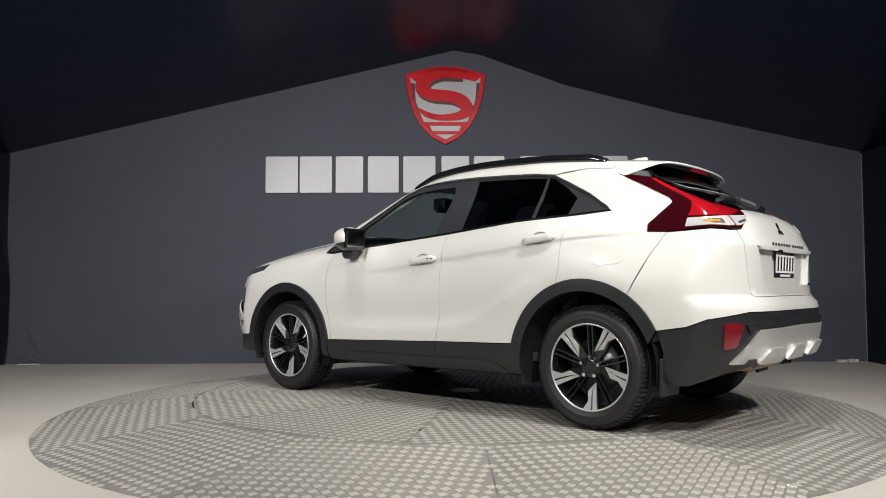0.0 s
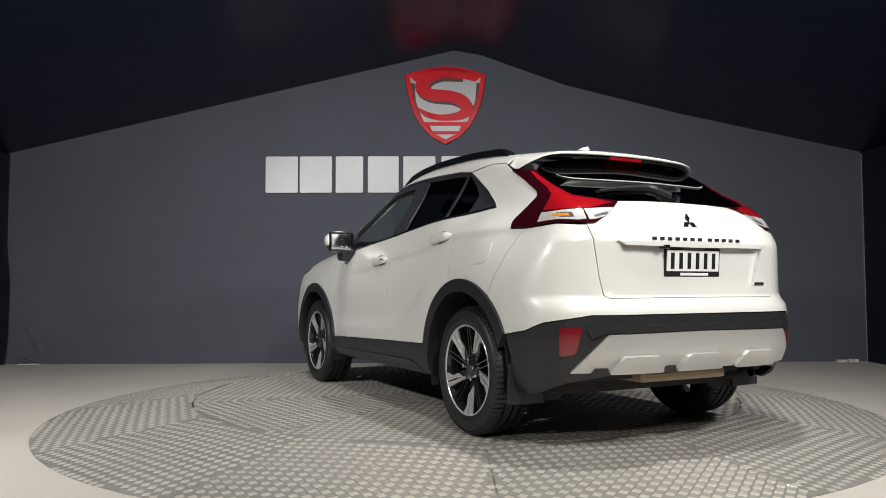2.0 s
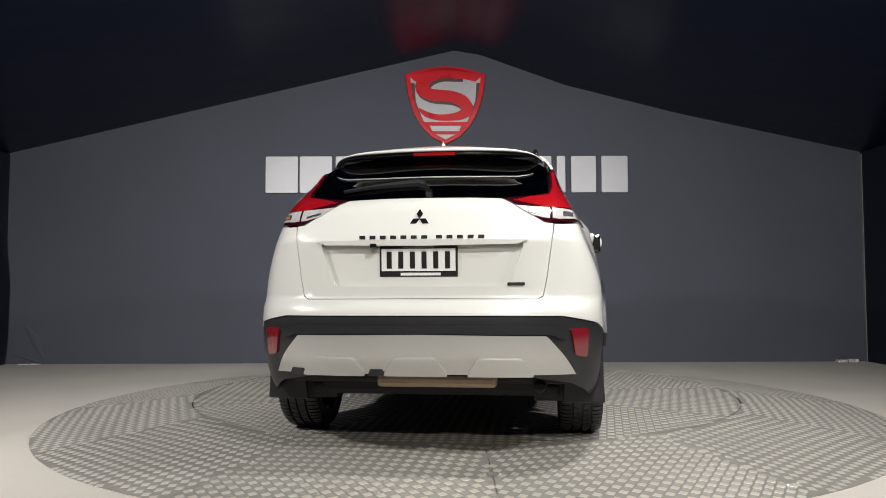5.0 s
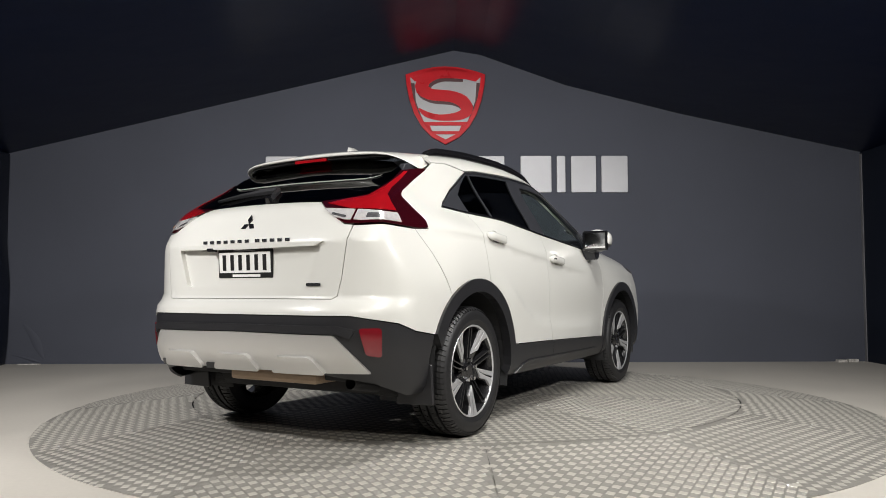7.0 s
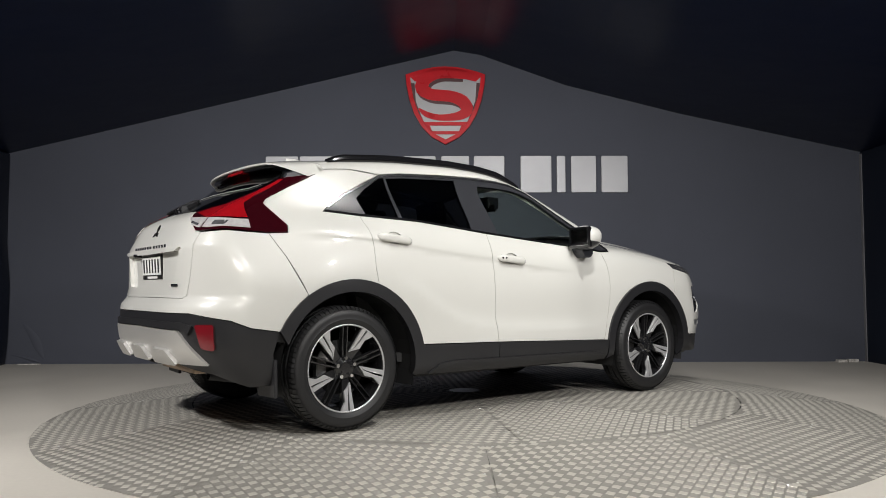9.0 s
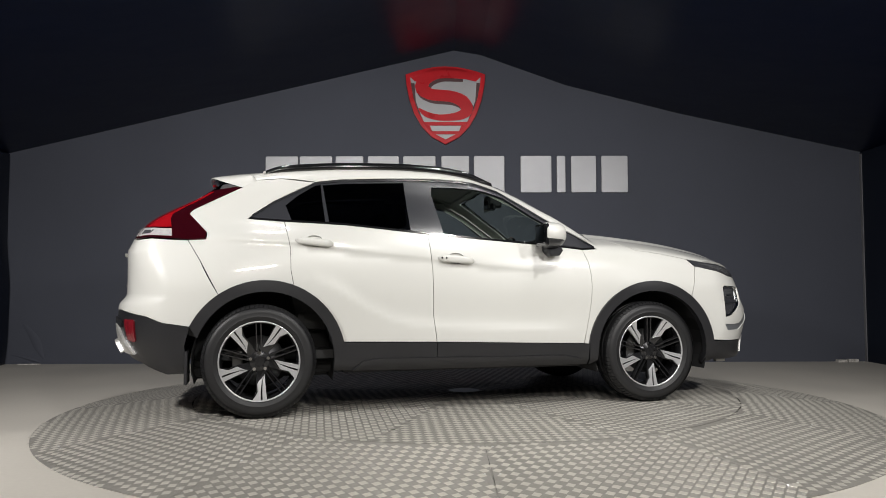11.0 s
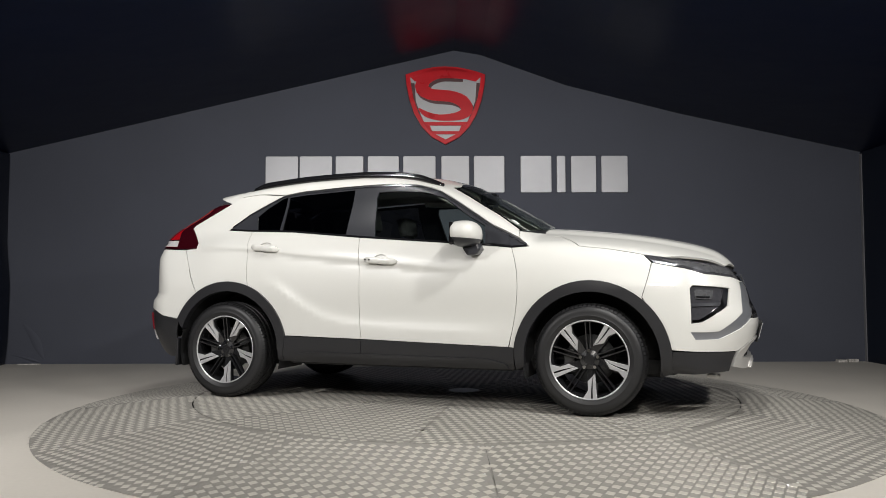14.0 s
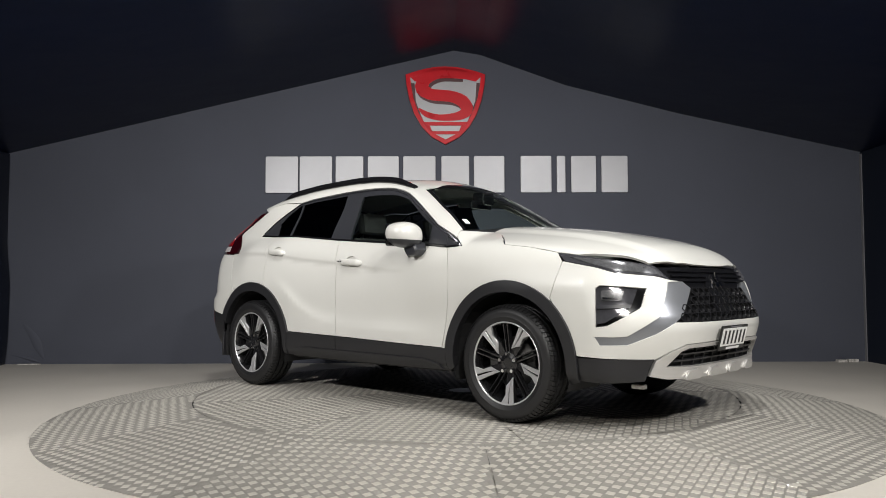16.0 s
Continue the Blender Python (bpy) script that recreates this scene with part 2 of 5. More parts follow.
def top_height(x, y):
    a = np.abs(y)
    bulge = np.clip((0.56 - a) / 0.12, 0, 1)
    hood = np.interp(x, TX, HOOD_TABLE) - 0.12 * (a / 0.78) ** 2.6 + 0.014 * bulge * bulge * (3 - 2 * bulge)
    roof = np.interp(x + np.where(x > -0.3, 0.15, -0.04) * (a / 0.65) ** 2, TX, ROOF_TABLE) - (0.015 + 0.04 * np.clip((x + 1.75) / 0.4, 0, 1) * np.clip((0.7 - x) / 0.5, 0, 1)) * (a / 0.55) ** 2
    return smax(hood, roof, 0.012)


def surface(x, y, z):
    """Below nought inside the body, above it outside."""
    a = np.abs(y)
    side = (a - half_width(x, z)) * 0.93
    top = (z - top_height(x, y)) * 0.85
    nose = x - (np.interp(z, TZ, NOSE_TABLE) - 0.04 * (a / 0.56) ** 5)
    tail = (np.interp(z, TZ, TAIL_TABLE) + 0.03 * (a / 0.56) ** 5) - x
    return smax(smax(side, top, 0.05), smax(nose, tail, 0.03), 0.07)


def solve(make, lo, hi):
    """Bisection along a ray family: make(s) gives x, y, z; inside at lo, outside at hi."""
    for _ in range(26):
        mid = (lo + hi) / 2
        out = surface(*make(mid)) > 0
        hi, lo = np.where(out, mid, hi), np.where(out, lo, mid)
    return (lo + hi) / 2


NOSE_AXIS, TAIL_AXIS = 1.35, -1.25


def project(kind, u, v):
    """Points of the surface over the plane coordinates (u, v) of one way of looking."""
    u, v = np.asarray(u, float), np.asarray(v, float)
    o, one = np.zeros_like(u), np.ones_like(u)
    if kind == "side":
        s = solve(lambda s: (u, s, v), o, one * 1.1)
        return np.stack([u, s, v], 1)
    if kind == "top":
        s = solve(lambda s: (u, v, s), one * 0.6, one * 1.9)
        return np.stack([u, v, s], 1)
    if kind == "nose":
        s = solve(lambda s: (NOSE_AXIS + s * np.cos(u), s * np.sin(u), v), o, one * 1.4)
        return np.stack([NOSE_AXIS + s * np.cos(u), s * np.sin(u), v], 1)
    s = solve(lambda s: (TAIL_AXIS - s * np.cos(u), s * np.sin(u), v), o, one * 1.4)
    return np.stack([TAIL_AXIS - s * np.cos(u), s * np.sin(u), v], 1)


def normals(p):
    e, g = 0.002, []
    for k in range(3):
        d = np.zeros(3)
        d[k] = e
        a, b = p + d, p - d
        g.append(surface(a[:, 0], a[:, 1], a[:, 2]) - surface(b[:, 0], b[:, 1], b[:, 2]))
    g = np.stack(g, 1)
    return g / np.maximum(np.linalg.norm(g, axis=1, keepdims=True), 1e-9)

# ---- turntable: treadplate sheets round a turning treadplate disc ----
RING_R, DISC_R = 2.965, 2.0
APRON_DROP = 0.108  # the surround slopes from the raised disc down to the floor


def apron(x, y):
    return -APRON_DROP * np.clip((np.hypot(x, y) - DISC_R - 0.008) / (RING_R - DISC_R - 0.008), 0, 1)


def inside(poly, px, py):
    """Which of the points lie within a 2D outline."""
    poly = np.asarray(poly, float)
    hit = np.zeros(len(px), bool)
    for (x0, y0), (x1, y1) in zip(poly, np.roll(poly, -1, axis=0)):
        cross = (y0 > py) != (y1 > py)
        with np.errstate(divide="ignore", invalid="ignore"):
            hit ^= cross & (px < (x1 - x0) * (py - y0) / (y1 - y0) + x0)
    return hit


def tread_pads(outline, heading, lo, hi, crossed, pitch=0.0443):
    """Chequer of flat pads and of patches of four fine bars over an outline, as one mesh."""
    c, s = math.cos(heading), math.sin(heading)
    n = int(3.4 / pitch)
    i, j = np.meshgrid(np.arange(-n, n), np.arange(-n, n))
    i, j = i.ravel(), j.ravel()
    even = (i + j) % 2 == 0
    u, v = i * pitch, j * pitch
    sq = np.array([(-1, -1), (1, -1), (1, 1), (-1, 1)], float)
    rot = np.array([(c, s), (-s, c)])
    x, y = u * c - v * s, u * s + v * c
    ok = inside(outline, x, y)
    blocks, shades = [], []

    def add(px, py, low, top, rise):
        verts = np.empty((len(px), 8, 3))
        low, top = low @ rot, top @ rot
        verts[:, :4, 0], verts[:, :4, 1], verts[:, :4, 2] = px[:, None] + low[:, 0], py[:, None] + low[:, 1], lo
        verts[:, 4:, 0], verts[:, 4:, 1], verts[:, 4:, 2] = px[:, None] + top[:, 0], py[:, None] + top[:, 1], lo + rise
        blocks.append(verts)
        shades.append(np.full(5 * len(px), len(blocks) > 1))

    add(x[ok & even], y[ok & even], sq * 0.41 * pitch, sq * 0.37 * pitch, 0.6 * (hi - lo))
    for k in (-1.5, -0.5, 0.5, 1.5):
        mid = np.array([(k * 0.235 * pitch, 0.0)])
        bar = np.array([(0.075 * pitch, 0.42 * pitch)])
        if crossed:
            mid, bar = mid[:, ::-1], bar[:, ::-1]
        add(x[ok & ~even], y[ok & ~even], mid + sq * bar, mid + sq * bar * 0.6, 0.5 * (hi - lo))
    verts = np.concatenate(blocks)
    quad = np.array([(4, 5, 6, 7), (0, 1, 5, 4), (1, 2, 6, 5), (2, 3, 7, 6), (3, 0, 4, 7)])
    faces = (quad[None] + 8 * np.arange(len(verts))[:, None, None]).reshape(-1, 4)
    me = bpy.data.meshes.new("tread_pattern")
    me.from_pydata(verts.reshape(-1, 3).tolist(), [], faces.tolist())
    me.polygons.foreach_set("material_index", np.concatenate(shades).astype(np.int32))
    return me


def arc(r, a0, a1, n):
    return [(r * math.cos(radians(a0 + (a1 - a0) * k / n)), r * math.sin(radians(a0 + (a1 - a0) * k / n))) for k in range(n + 1)]


def shrink(outline, d):
    """Outline (counter-clockwise) moved inwards by d."""
    p = np.asarray(outline, float)
    area = 0.5 * np.sum(p[:, 0] * np.roll(p[:, 1], -1) - np.roll(p[:, 0], -1) * p[:, 1])
    e = np.roll(p, -1, axis=0) - p
    ln = np.maximum(np.linalg.norm(e, axis=1, keepdims=True), 1e-9)
    nrm = np.stack([-e[:, 1], e[:, 0]], 1) / ln * (1 if area > 0 else -1)
    m = nrm + np.roll(nrm, 1, axis=0)
    m /= np.maximum(np.sum(m * m, axis=1, keepdims=True) / 2, 0.35)
    return (p + m * d).tolist()


def screw_mesh():
    bm = bmesh.new()
    bmesh.ops.create_cone(bm, cap_ends=True, segments=8, radius1=0.007, radius2=0.004, depth=0.004)
    me = bpy.data.meshes.new("screw")
    bm.to_mesh(me)
    bm.free()
    me.materials.append(SCREW)
    return me


SCREW_MESH = screw_mesh()


def screw(parent, x, y, z):
    ob = new("screw", SCREW_MESH)
    ob.parent = parent
    ob.location = (x, y, z)


def sheets(owner, seams, r0, r1, z, headings, sloped=False):
    """Sheets between (inner angle, outer angle) seams, each with pads and corner screws."""
    for k in range(len(seams)):
        (i0, o0), (i1, o1) = seams[k], seams[(k + 1) % len(seams)]
        i1, o1 = i1 + (360 if i1 < i0 else 0), o1 + (360 if o1 < o0 else 0)
        inner = arc(r0, i0, i1, 10) if r0 > 0.05 else [(0, 0)]
        outline = shrink(arc(r1, o0, o1, 16) + list(reversed(inner)), 0.0015)
        bm = fix(prism(bmesh.new(), outline, z - 0.006, z))
        if sloped:
            bm.free()
            bm = bmesh.new()
            n = 18
            cols_ = []
            for q in range(n + 1):
                a = radians(i0 + 0.04 + (i1 - i0 - 0.08) * q / n)
                cols_.append([bm.verts.new((rr * math.cos(a), rr * math.sin(a), z + dz + float(apron(rr * math.cos(a), rr * math.sin(a))))) for rr, dz in ((r0, 0), (r1, 0), (r1, -0.005), (r0, -0.005))])
            for a, b in zip(cols_, cols_[1:]):
                for q in range(4):
                    bm.faces.new((a[q], a[(q + 1) % 4], b[(q + 1) % 4], b[q]))
            bm.faces.new(cols_[0]), bm.faces.new(cols_[-1])
            fix(bm)
        sheet = part("sheet", bm, PLATE, owner)
        drop = apron if sloped else (lambda x, y: 0.0)
        # pads take the lighter glint colour, bar patches the plain plate
        pads = mesh_part("tread_pattern", tread_pads(shrink(outline, 0.0045), headings[k % len(headings)], z, z + 0.0022, k % 2 == 0), PLATE_GLINT, sheet, kind="stuff")
        pads.data.materials.append(PLATE)
        if sloped:
            co = np.array([tuple(v.co) for v in pads.data.vertices])
            co[:, 2] += apron(co[:, 0], co[:, 1])
            pads.data.vertices.foreach_set("co", co.ravel())
        for f, s in ((0.05, 1), (0.45, 1), (0.86, 1), (0.05, -1), (0.45, -1), (0.86, -1)):
            r = r0 + (r1 - r0) * f
            if r < 0.4:
                continue
            a0, a1 = (i0 + (o0 - i0) * f, i1 + (o1 - i1) * f)
            a = a0 + math.degrees(0.035 / r) if s > 0 else a1 - math.degrees(0.035 / r)
            screw(sheet, r * math.cos(radians(a)), r * math.sin(radians(a)), z + 0.004 + float(drop(r * math.cos(radians(a)), r * math.sin(radians(a)))))


turntable = tagged(empty("turntable_surround"), "ring of riveted aluminium treadplate sheets set in the floor", "turntable")
part("base", fix(prism(bmesh.new(), arc(DISC_R + 0.02, 0, 354, 118), -0.114, -0.016)), DARK_GAP, turntable)
seams = [(a, a) for a in (-143.3, -115.9, -87.0, -58.3, -29.6, 1.2, 32.0, 62.8, 93.5, 124.3, 155.1, 185.9)]
sheets(turntable, seams, DISC_R + 0.008, RING_R, -0.003, [radians((a[0] + b[0] + (360 if b[0] < a[0] else 0)) / 2 + 45) for a, b in zip(seams, seams[1:] + seams[:1])], sloped=True)

disc = tagged(empty("turntable_disc"), "turning round treadplate disc carrying the car", "turntable")
part("base", fix(prism(bmesh.new(), arc(DISC_R - 0.006, 0, 354, 118), -0.011, -0.0085)), DARK_GAP, disc)
disc_seams = [(40.0 * k, 40.0 * k) for k in range(9)]
sheets(disc, disc_seams, 0.0, DISC_R, -0.003, [radians(40.0 * k + 20 + 45) for k in range(9)])
part("rim_band", fix(prism(bmesh.new(), arc(0.12, 0, 350, 35), -0.003, 0.0015)), SCREW, disc, "small round steel centre cover")

# ---- wall sign: one silver block per character, a shield above ----
def on_wall(u, v, w):
    return (u, WALL_D - w, v)


def sign_block(s0, s1):
    r, z0, z1 = 0.016, 1.814, 2.210
    outline = []
    for cx, cz, a0 in ((s1 - r, z0 + r, -90), (s1 - r, z1 - r, 0), (s0 + r, z1 - r, 90), (s0 + r, z0 + r, 180)):
        outline += [(cx + r * math.cos(radians(a0 + 22.5 * k)), cz + r * math.sin(radians(a0 + 22.5 * k))) for k in range(5)]
    bm = soften(fix(prism(bmesh.new(), outline, 0.001, 0.022, on_wall)), 0.003, 1)
    ob = part("sign_block", bm, SIGN_SILVER)
    ob.matrix_world = ROOM
    return tagged(ob, "raised brushed silver sign block on the grey wall", "sign", "row of sign blocks on the wall")


for s0, s1 in ((-2.05, -1.70), (-1.685, -1.335), (-1.30, -1.00), (-0.955, -0.62), (-0.575, -0.225), (-0.165, 0.135), (0.185, 0.515),
               (0.685, 1.02), (1.075, 1.17), (1.23, 1.50), (1.555, 1.84)):
    sign_block(s0, s1)


def shield(inset):
    """Shield outline about its middle, metres."""
    right = [(0.0, 0.425), (0.12, 0.418), (0.24, 0.395), (0.34, 0.368), (0.435, 0.335), (0.425, 0.22), (0.395, 0.06), (0.34, -0.10), (0.26, -0.24), (0.15, -0.355), (0.0, -0.435)]
    pts = right + [(-x, z) for x, z in reversed(right[1:-1])]
    return shrink(pts, inset)


emblem = tagged(empty("shield_emblem"), "glossy red and silver shield emblem on the grey wall", "sign")
emblem.matrix_world = ROOM @ Matrix.Translation((-0.117, 0, 2.765))


def shield_part(name, outline, lo, hi, material, bevel=0.004):
    bm = fix(prism(bmesh.new(), outline, lo, hi, on_wall))
    if bevel:
        soften(bm, bevel, 2, 0.8)
    return part(name, bm, material, emblem)


shield_part("backing", shield(0.0), 0.001, 0.010, SIGN_DARK)
shield_part("field", shield(0.05), 0.010, 0.016, SIGN_SILVER, 0)
rim_o, rim_i = shield(0.004), shield(0.052)
bm = bmesh.new()
for lo, hi in ((0.010, 0.028),):
    n = len(rim_o)
    ring = [[bm.verts.new(on_wall(u, v, w)) for u, v in loop] for loop, w in ((rim_o, lo), (rim_o, hi), (rim_i, hi), (rim_i, lo))]
    for a in range(4):
        for k in range(n):
            bm.faces.new((ring[a][k], ring[a][(k + 1) % n], ring[(a + 1) % 4][(k + 1) % n], ring[(a + 1) % 4][k]))
part("rim", soften(fix(bm), 0.006, 2, 0.8), SIGN_RED, emblem)


def ribbon(points, widths):
    """A band of changing width along a smooth line."""
    left, right = [], []
    p = np.asarray(points, float)
    t = np.linspace(0, 1, len(p))
    q = np.linspace(0, 1, 41)
    px, pz, w = (pchip(t, p[:, 0], q), pchip(t, p[:, 1], q), pchip(t, widths, q))
    dx, dz = np.gradient(px), np.gradient(pz)
    ln = np.hypot(dx, dz)
    left = list(zip(px - dz / ln * w, pz + dx / ln * w))
    right = list(zip(px + dz / ln * w, pz - dx / ln * w))
    return left + list(reversed(right))


sweep = [(0.335, 0.282), (0.17, 0.335), (-0.04, 0.348), (-0.205, 0.292), (-0.262, 0.192), (-0.145, 0.112), (0.05, 0.094), (0.195, 0.030), (0.235, -0.055), (0.13, -0.124), (-0.04, -0.140), (-0.20, -0.105), (-0.29, -0.040)]
sweep_w = [0.030, 0.050, 0.058, 0.066, 0.070, 0.062, 0.062, 0.066, 0.062, 0.045, 0.034, 0.030, 0.012]
# shadow of the red sweep, laid in as a dark shifted copy
shield_part("sweep_shadow", ribbon([(x + 0.022, z - 0.034) for x, z in sweep[1:9]], sweep_w[1:9]), 0.016, 0.021, SIGN_DARK, 0)
shield_part("red_sweep", ribbon(sweep, sweep_w), 0.021, 0.028, SIGN_RED)
for s in (-1, 1):
    shield_part("dark_edge", [(s * 0.372, 0.24), (s * 0.335, 0.24), (s * 0.320, 0.04), (s * 0.245, -0.16), (s * 0.272, -0.17), (s * 0.350, 0.02)], 0.016, 0.0205, SIGN_DARK, 0)
shield_part("top_band", [(-0.40, 0.325), (-0.2, 0.365), (0.0, 0.378), (0.2, 0.365), (0.40, 0.325), (0.33, 0.255), (0.18, 0.30), (0.0, 0.318), (-0.18, 0.30), (-0.33, 0.255)][::-1], 0.016, 0.0265, SIGN_RED)
shield_part("cross_band", [(-0.25, -0.185), (0.25, -0.185), (0.235, -0.225), (-0.235, -0.225)], 0.016, 0.024, SIGN_RED)
shield_part("cross_band", [(-0.17, -0.285), (0.17, -0.285), (0.145, -0.32), (-0.145, -0.32)], 0.016, 0.024, SIGN_RED)
for s in (-1, 1):
    shield_part("side_band", [(s * 0.22, -0.19), (s * 0.185, -0.19), (s * 0.125, -0.33), (s * 0.165, -0.33)], 0.016, 0.0235, SIGN_RED)

trim = room_part("trim", box(RIGHT - 0.012, RIGHT - 0.001, WALL_D - 0.035, WALL_D - 0.002, 0.0, EAVES - 0.02), TRIM_GREY, label="thin grey corner trim on the dark wall", category="trim")

# gathered black sheeting hanging where the side wall meets the gable
def gathered(u0, v_near, v_far, width):
    bm = bmesh.new()
    cols_ = []
    for k in range(25):
        t = k / 24
        y = WALL_D - v_far - (v_near - v_far) * t
        cols_.append([bm.verts.new((u0 + width * (0.5 + 0.5 * math.sin(17 * t + 1.7 * math.sin(3.1 * z) + 0.6 * z)) * (0.6 + 0.4 * math.sin(2.3 * z + 5 * t)), y, z)) for z in np.linspace(0.0, EAVES - 0.02, 40)])
    for a, b in zip(cols_, cols_[1:]):
        for k in range(39):
            bm.faces.new((a[k], a[k + 1], b[k + 1], b[k]))
    ob = part("hanging_sheet", fix(bm), GLOSSY_SHEET, smooth=True)
    ob.matrix_world = ROOM
    tagged(ob, "glossy black sheeting hanging in wrinkles beside the grey wall", "sheeting", kind="structure")


GLOSSY_SHEET = mat("glossy_black_sheeting", (0.006, 0.008, 0.015), 0.22, grain=200, vary=0.1, specular=0.5)
gathered(LEFT + 0.004, 1.3, 0.02, 0.045)

# litter at the foot of the wall
SCRAP = mat("pale_scrap", (0.5, 0.48, 0.45), 0.8, grain=80, vary=0.2)


def scrap(s0, s1, deep, high):
    n = 9
    bm = bmesh.new()
    prism(bm, [(s0 + (s1 - s0) * k / n, WALL_D - 0.02 - random.uniform(0, 0.012)) for k in range(n + 1)] + [(s1 - (s1 - s0) * k / n, WALL_D - deep - random.uniform(0, 0.02)) for k in range(n + 1)], 0.0, high)
    ob = part("floor_scrap", fix(bm), SCRAP)
    ob.matrix_world = ROOM
    tagged(ob, "pale torn scrap lying on the floor by the wall", "scrap", "scraps by the wall")


scrap(-4.62, -4.40, 0.06, 0.008)
scrap(4.02, 4.12, 0.07, 0.025)
scrap(4.14, 4.24, 0.06, 0.03)

# loose folds where the sheeting gathers at the wall's foot
def fold(s0, z0, s1, z1, wide, deep):
    bm = bmesh.new()
    rings = []
    for k in range(13):
        t = k / 12
        w, d = wide * math.sin(math.pi * min(0.98, 0.08 + t * 0.9)) + 0.004, deep * math.sin(math.pi * min(0.97, 0.05 + t * 0.92))
        s, z = s0 + (s1 - s0) * t + 0.02 * math.sin(5 * t), z0 + (z1 - z0) * t
        rings.append([bm.verts.new((s + w * math.cos(a), WALL_D - 0.0005 - d * math.sin(a), z)) for a in (0.0, 0.7, 1.57, 2.44, 3.14)])
    for a, b in zip(rings, rings[1:]):
        for q in range(4):
            bm.faces.new((a[q], a[q + 1], b[q + 1], b[q]))
    ob = part("sheet_fold", fix(bm), WALL, smooth=True)
    ob.matrix_world = ROOM
    tagged(ob, "loose fold in the dark grey wall sheeting", "fold", "folds in the sheeting", "structure")


for f in ((-4.72, 0.10, -4.38, 0.01, 0.05, 0.010), (-4.60, 0.42, -4.36, 0.05, 0.05, 0.006)):
    fold(*f)
# ---- car materials ----
def paint(name, colour):
    m = mat(name, colour, 0.32, grain=900, vary=0.012, stain=2.0, stain_amount=0.012, coat=1.0, rough_vary=0.08)
    return m


def glass(name, tint, gloss_rough=0.02):
    m = bpy.data.materials.new(name)
    m.use_nodes = True
    nt = m.node_tree
    nt.nodes.remove(nt.nodes["Principled BSDF"])
    n, l = nt.nodes.new, nt.links.new
    clear, shine, mix, fr = n("ShaderNodeBsdfTransparent"), n("ShaderNodeBsdfGlossy"), n("ShaderNodeMixShader"), n("ShaderNodeLayerWeight")
    power, level = n("ShaderNodeMath"), n("ShaderNodeMath")
    power.operation, level.operation = "POWER", "MULTIPLY_ADD"
    power.inputs[1].default_value, level.inputs[1].default_value, level.inputs[2].default_value = 5.0, 0.85, 0.055
    clear.inputs[0].default_value = (*tint, 1)
    shine.inputs["Roughness"].default_value = gloss_rough
    fr.inputs["Blend"].default_value = 0.5
    l(fr.outputs["Facing"], power.inputs[0]), l(power.outputs[0], level.inputs[0])
    l(level.outputs[0], mix.inputs[0]), l(clear.outputs[0], mix.inputs[1]), l(shine.outputs[0], mix.inputs[2])
    l(mix.outputs[0], nt.nodes["Material Output"].inputs["Surface"])
    return m


WHITE = paint("pearl_white_paint", (0.64, 0.635, 0.60))
CLAD = mat("black_textured_plastic", (0.017, 0.017, 0.019), 0.38, grain=700, vary=0.15, stain=4, stain_amount=0.12)
GLOSS = mat("gloss_black", (0.008, 0.008, 0.009), 0.12, grain=400, vary=0.05, coat=0.6)
SATIN = mat("satin_dark_pillar", (0.028, 0.029, 0.034), 0.3, grain=300, vary=0.05)
SILVER = mat("satin_silver_plastic", (0.56, 0.55, 0.53), 0.34, metal=0.55, grain=500, vary=0.03, stain=3, stain_amount=0.05)
CHROME = mat("chrome", (0.75, 0.75, 0.76), 0.10, metal=1.0, grain=200, vary=0.03)
DARK_CHROME = mat("dark_chrome", (0.20, 0.205, 0.22), 0.22, metal=0.9, grain=200, vary=0.05)
RUBBER = mat("tyre_rubber", (0.011, 0.011, 0.012), 0.5, grain=160, vary=0.15, stain=9, stain_amount=0.2)
BLADE = mat("satin_grey_chrome", (0.27, 0.28, 0.30), 0.34, metal=0.6, grain=200, vary=0.05)
LAMP_GREY = mat("grey_lamp_optics", (0.17, 0.172, 0.18), 0.16, metal=0.6, grain=120, vary=0.5, stain=45, stain_amount=0.5, coat=1.0)
ALLOY = mat("machined_alloy", (0.58, 0.58, 0.59), 0.32, metal=0.6, grain=300, vary=0.04)
BLACK_RIM = mat("black_rim_paint", (0.012, 0.012, 0.013), 0.22, grain=300, vary=0.05, coat=0.4)
BRAKE = mat("brake_steel", (0.12, 0.12, 0.12), 0.4, metal=0.9)
UNDER = mat("dark_underbody", (0.014, 0.014, 0.015), 0.75, grain=60, vary=0.2)
SHIELD_METAL = mat("tan_heat_shield", (0.42, 0.31, 0.22), 0.5, metal=0.4, grain=40, vary=0.1)
TRIM = mat("dark_seat_fabric", (0.055, 0.055, 0.056), 0.8, grain=300, vary=0.2)
HEADLINER = mat("grey_headliner", (0.68, 0.68, 0.65), 0.9, grain=300, vary=0.1)
REFLECTOR = mat("red_reflector", (0.17, 0.008, 0.014), 0.15, grain=200, vary=0.2, coat=1.0)
LAMP_RED = mat("red_lamp_lens", (0.29, 0.004, 0.008), 0.10, grain=120, vary=0.12, stain=16, stain_amount=0.15, coat=1.0)
LAMP_DARK = mat("dark_red_lamp_lens", (0.028, 0.0012, 0.0035), 0.08, grain=120, vary=0.1, coat=1.0)
LAMP_CLEAR = mat("clear_lamp_lens", (0.60, 0.58, 0.58), 0.14, metal=0.3, grain=130, vary=0.2, stain=40, stain_amount=0.25, coat=1.0)
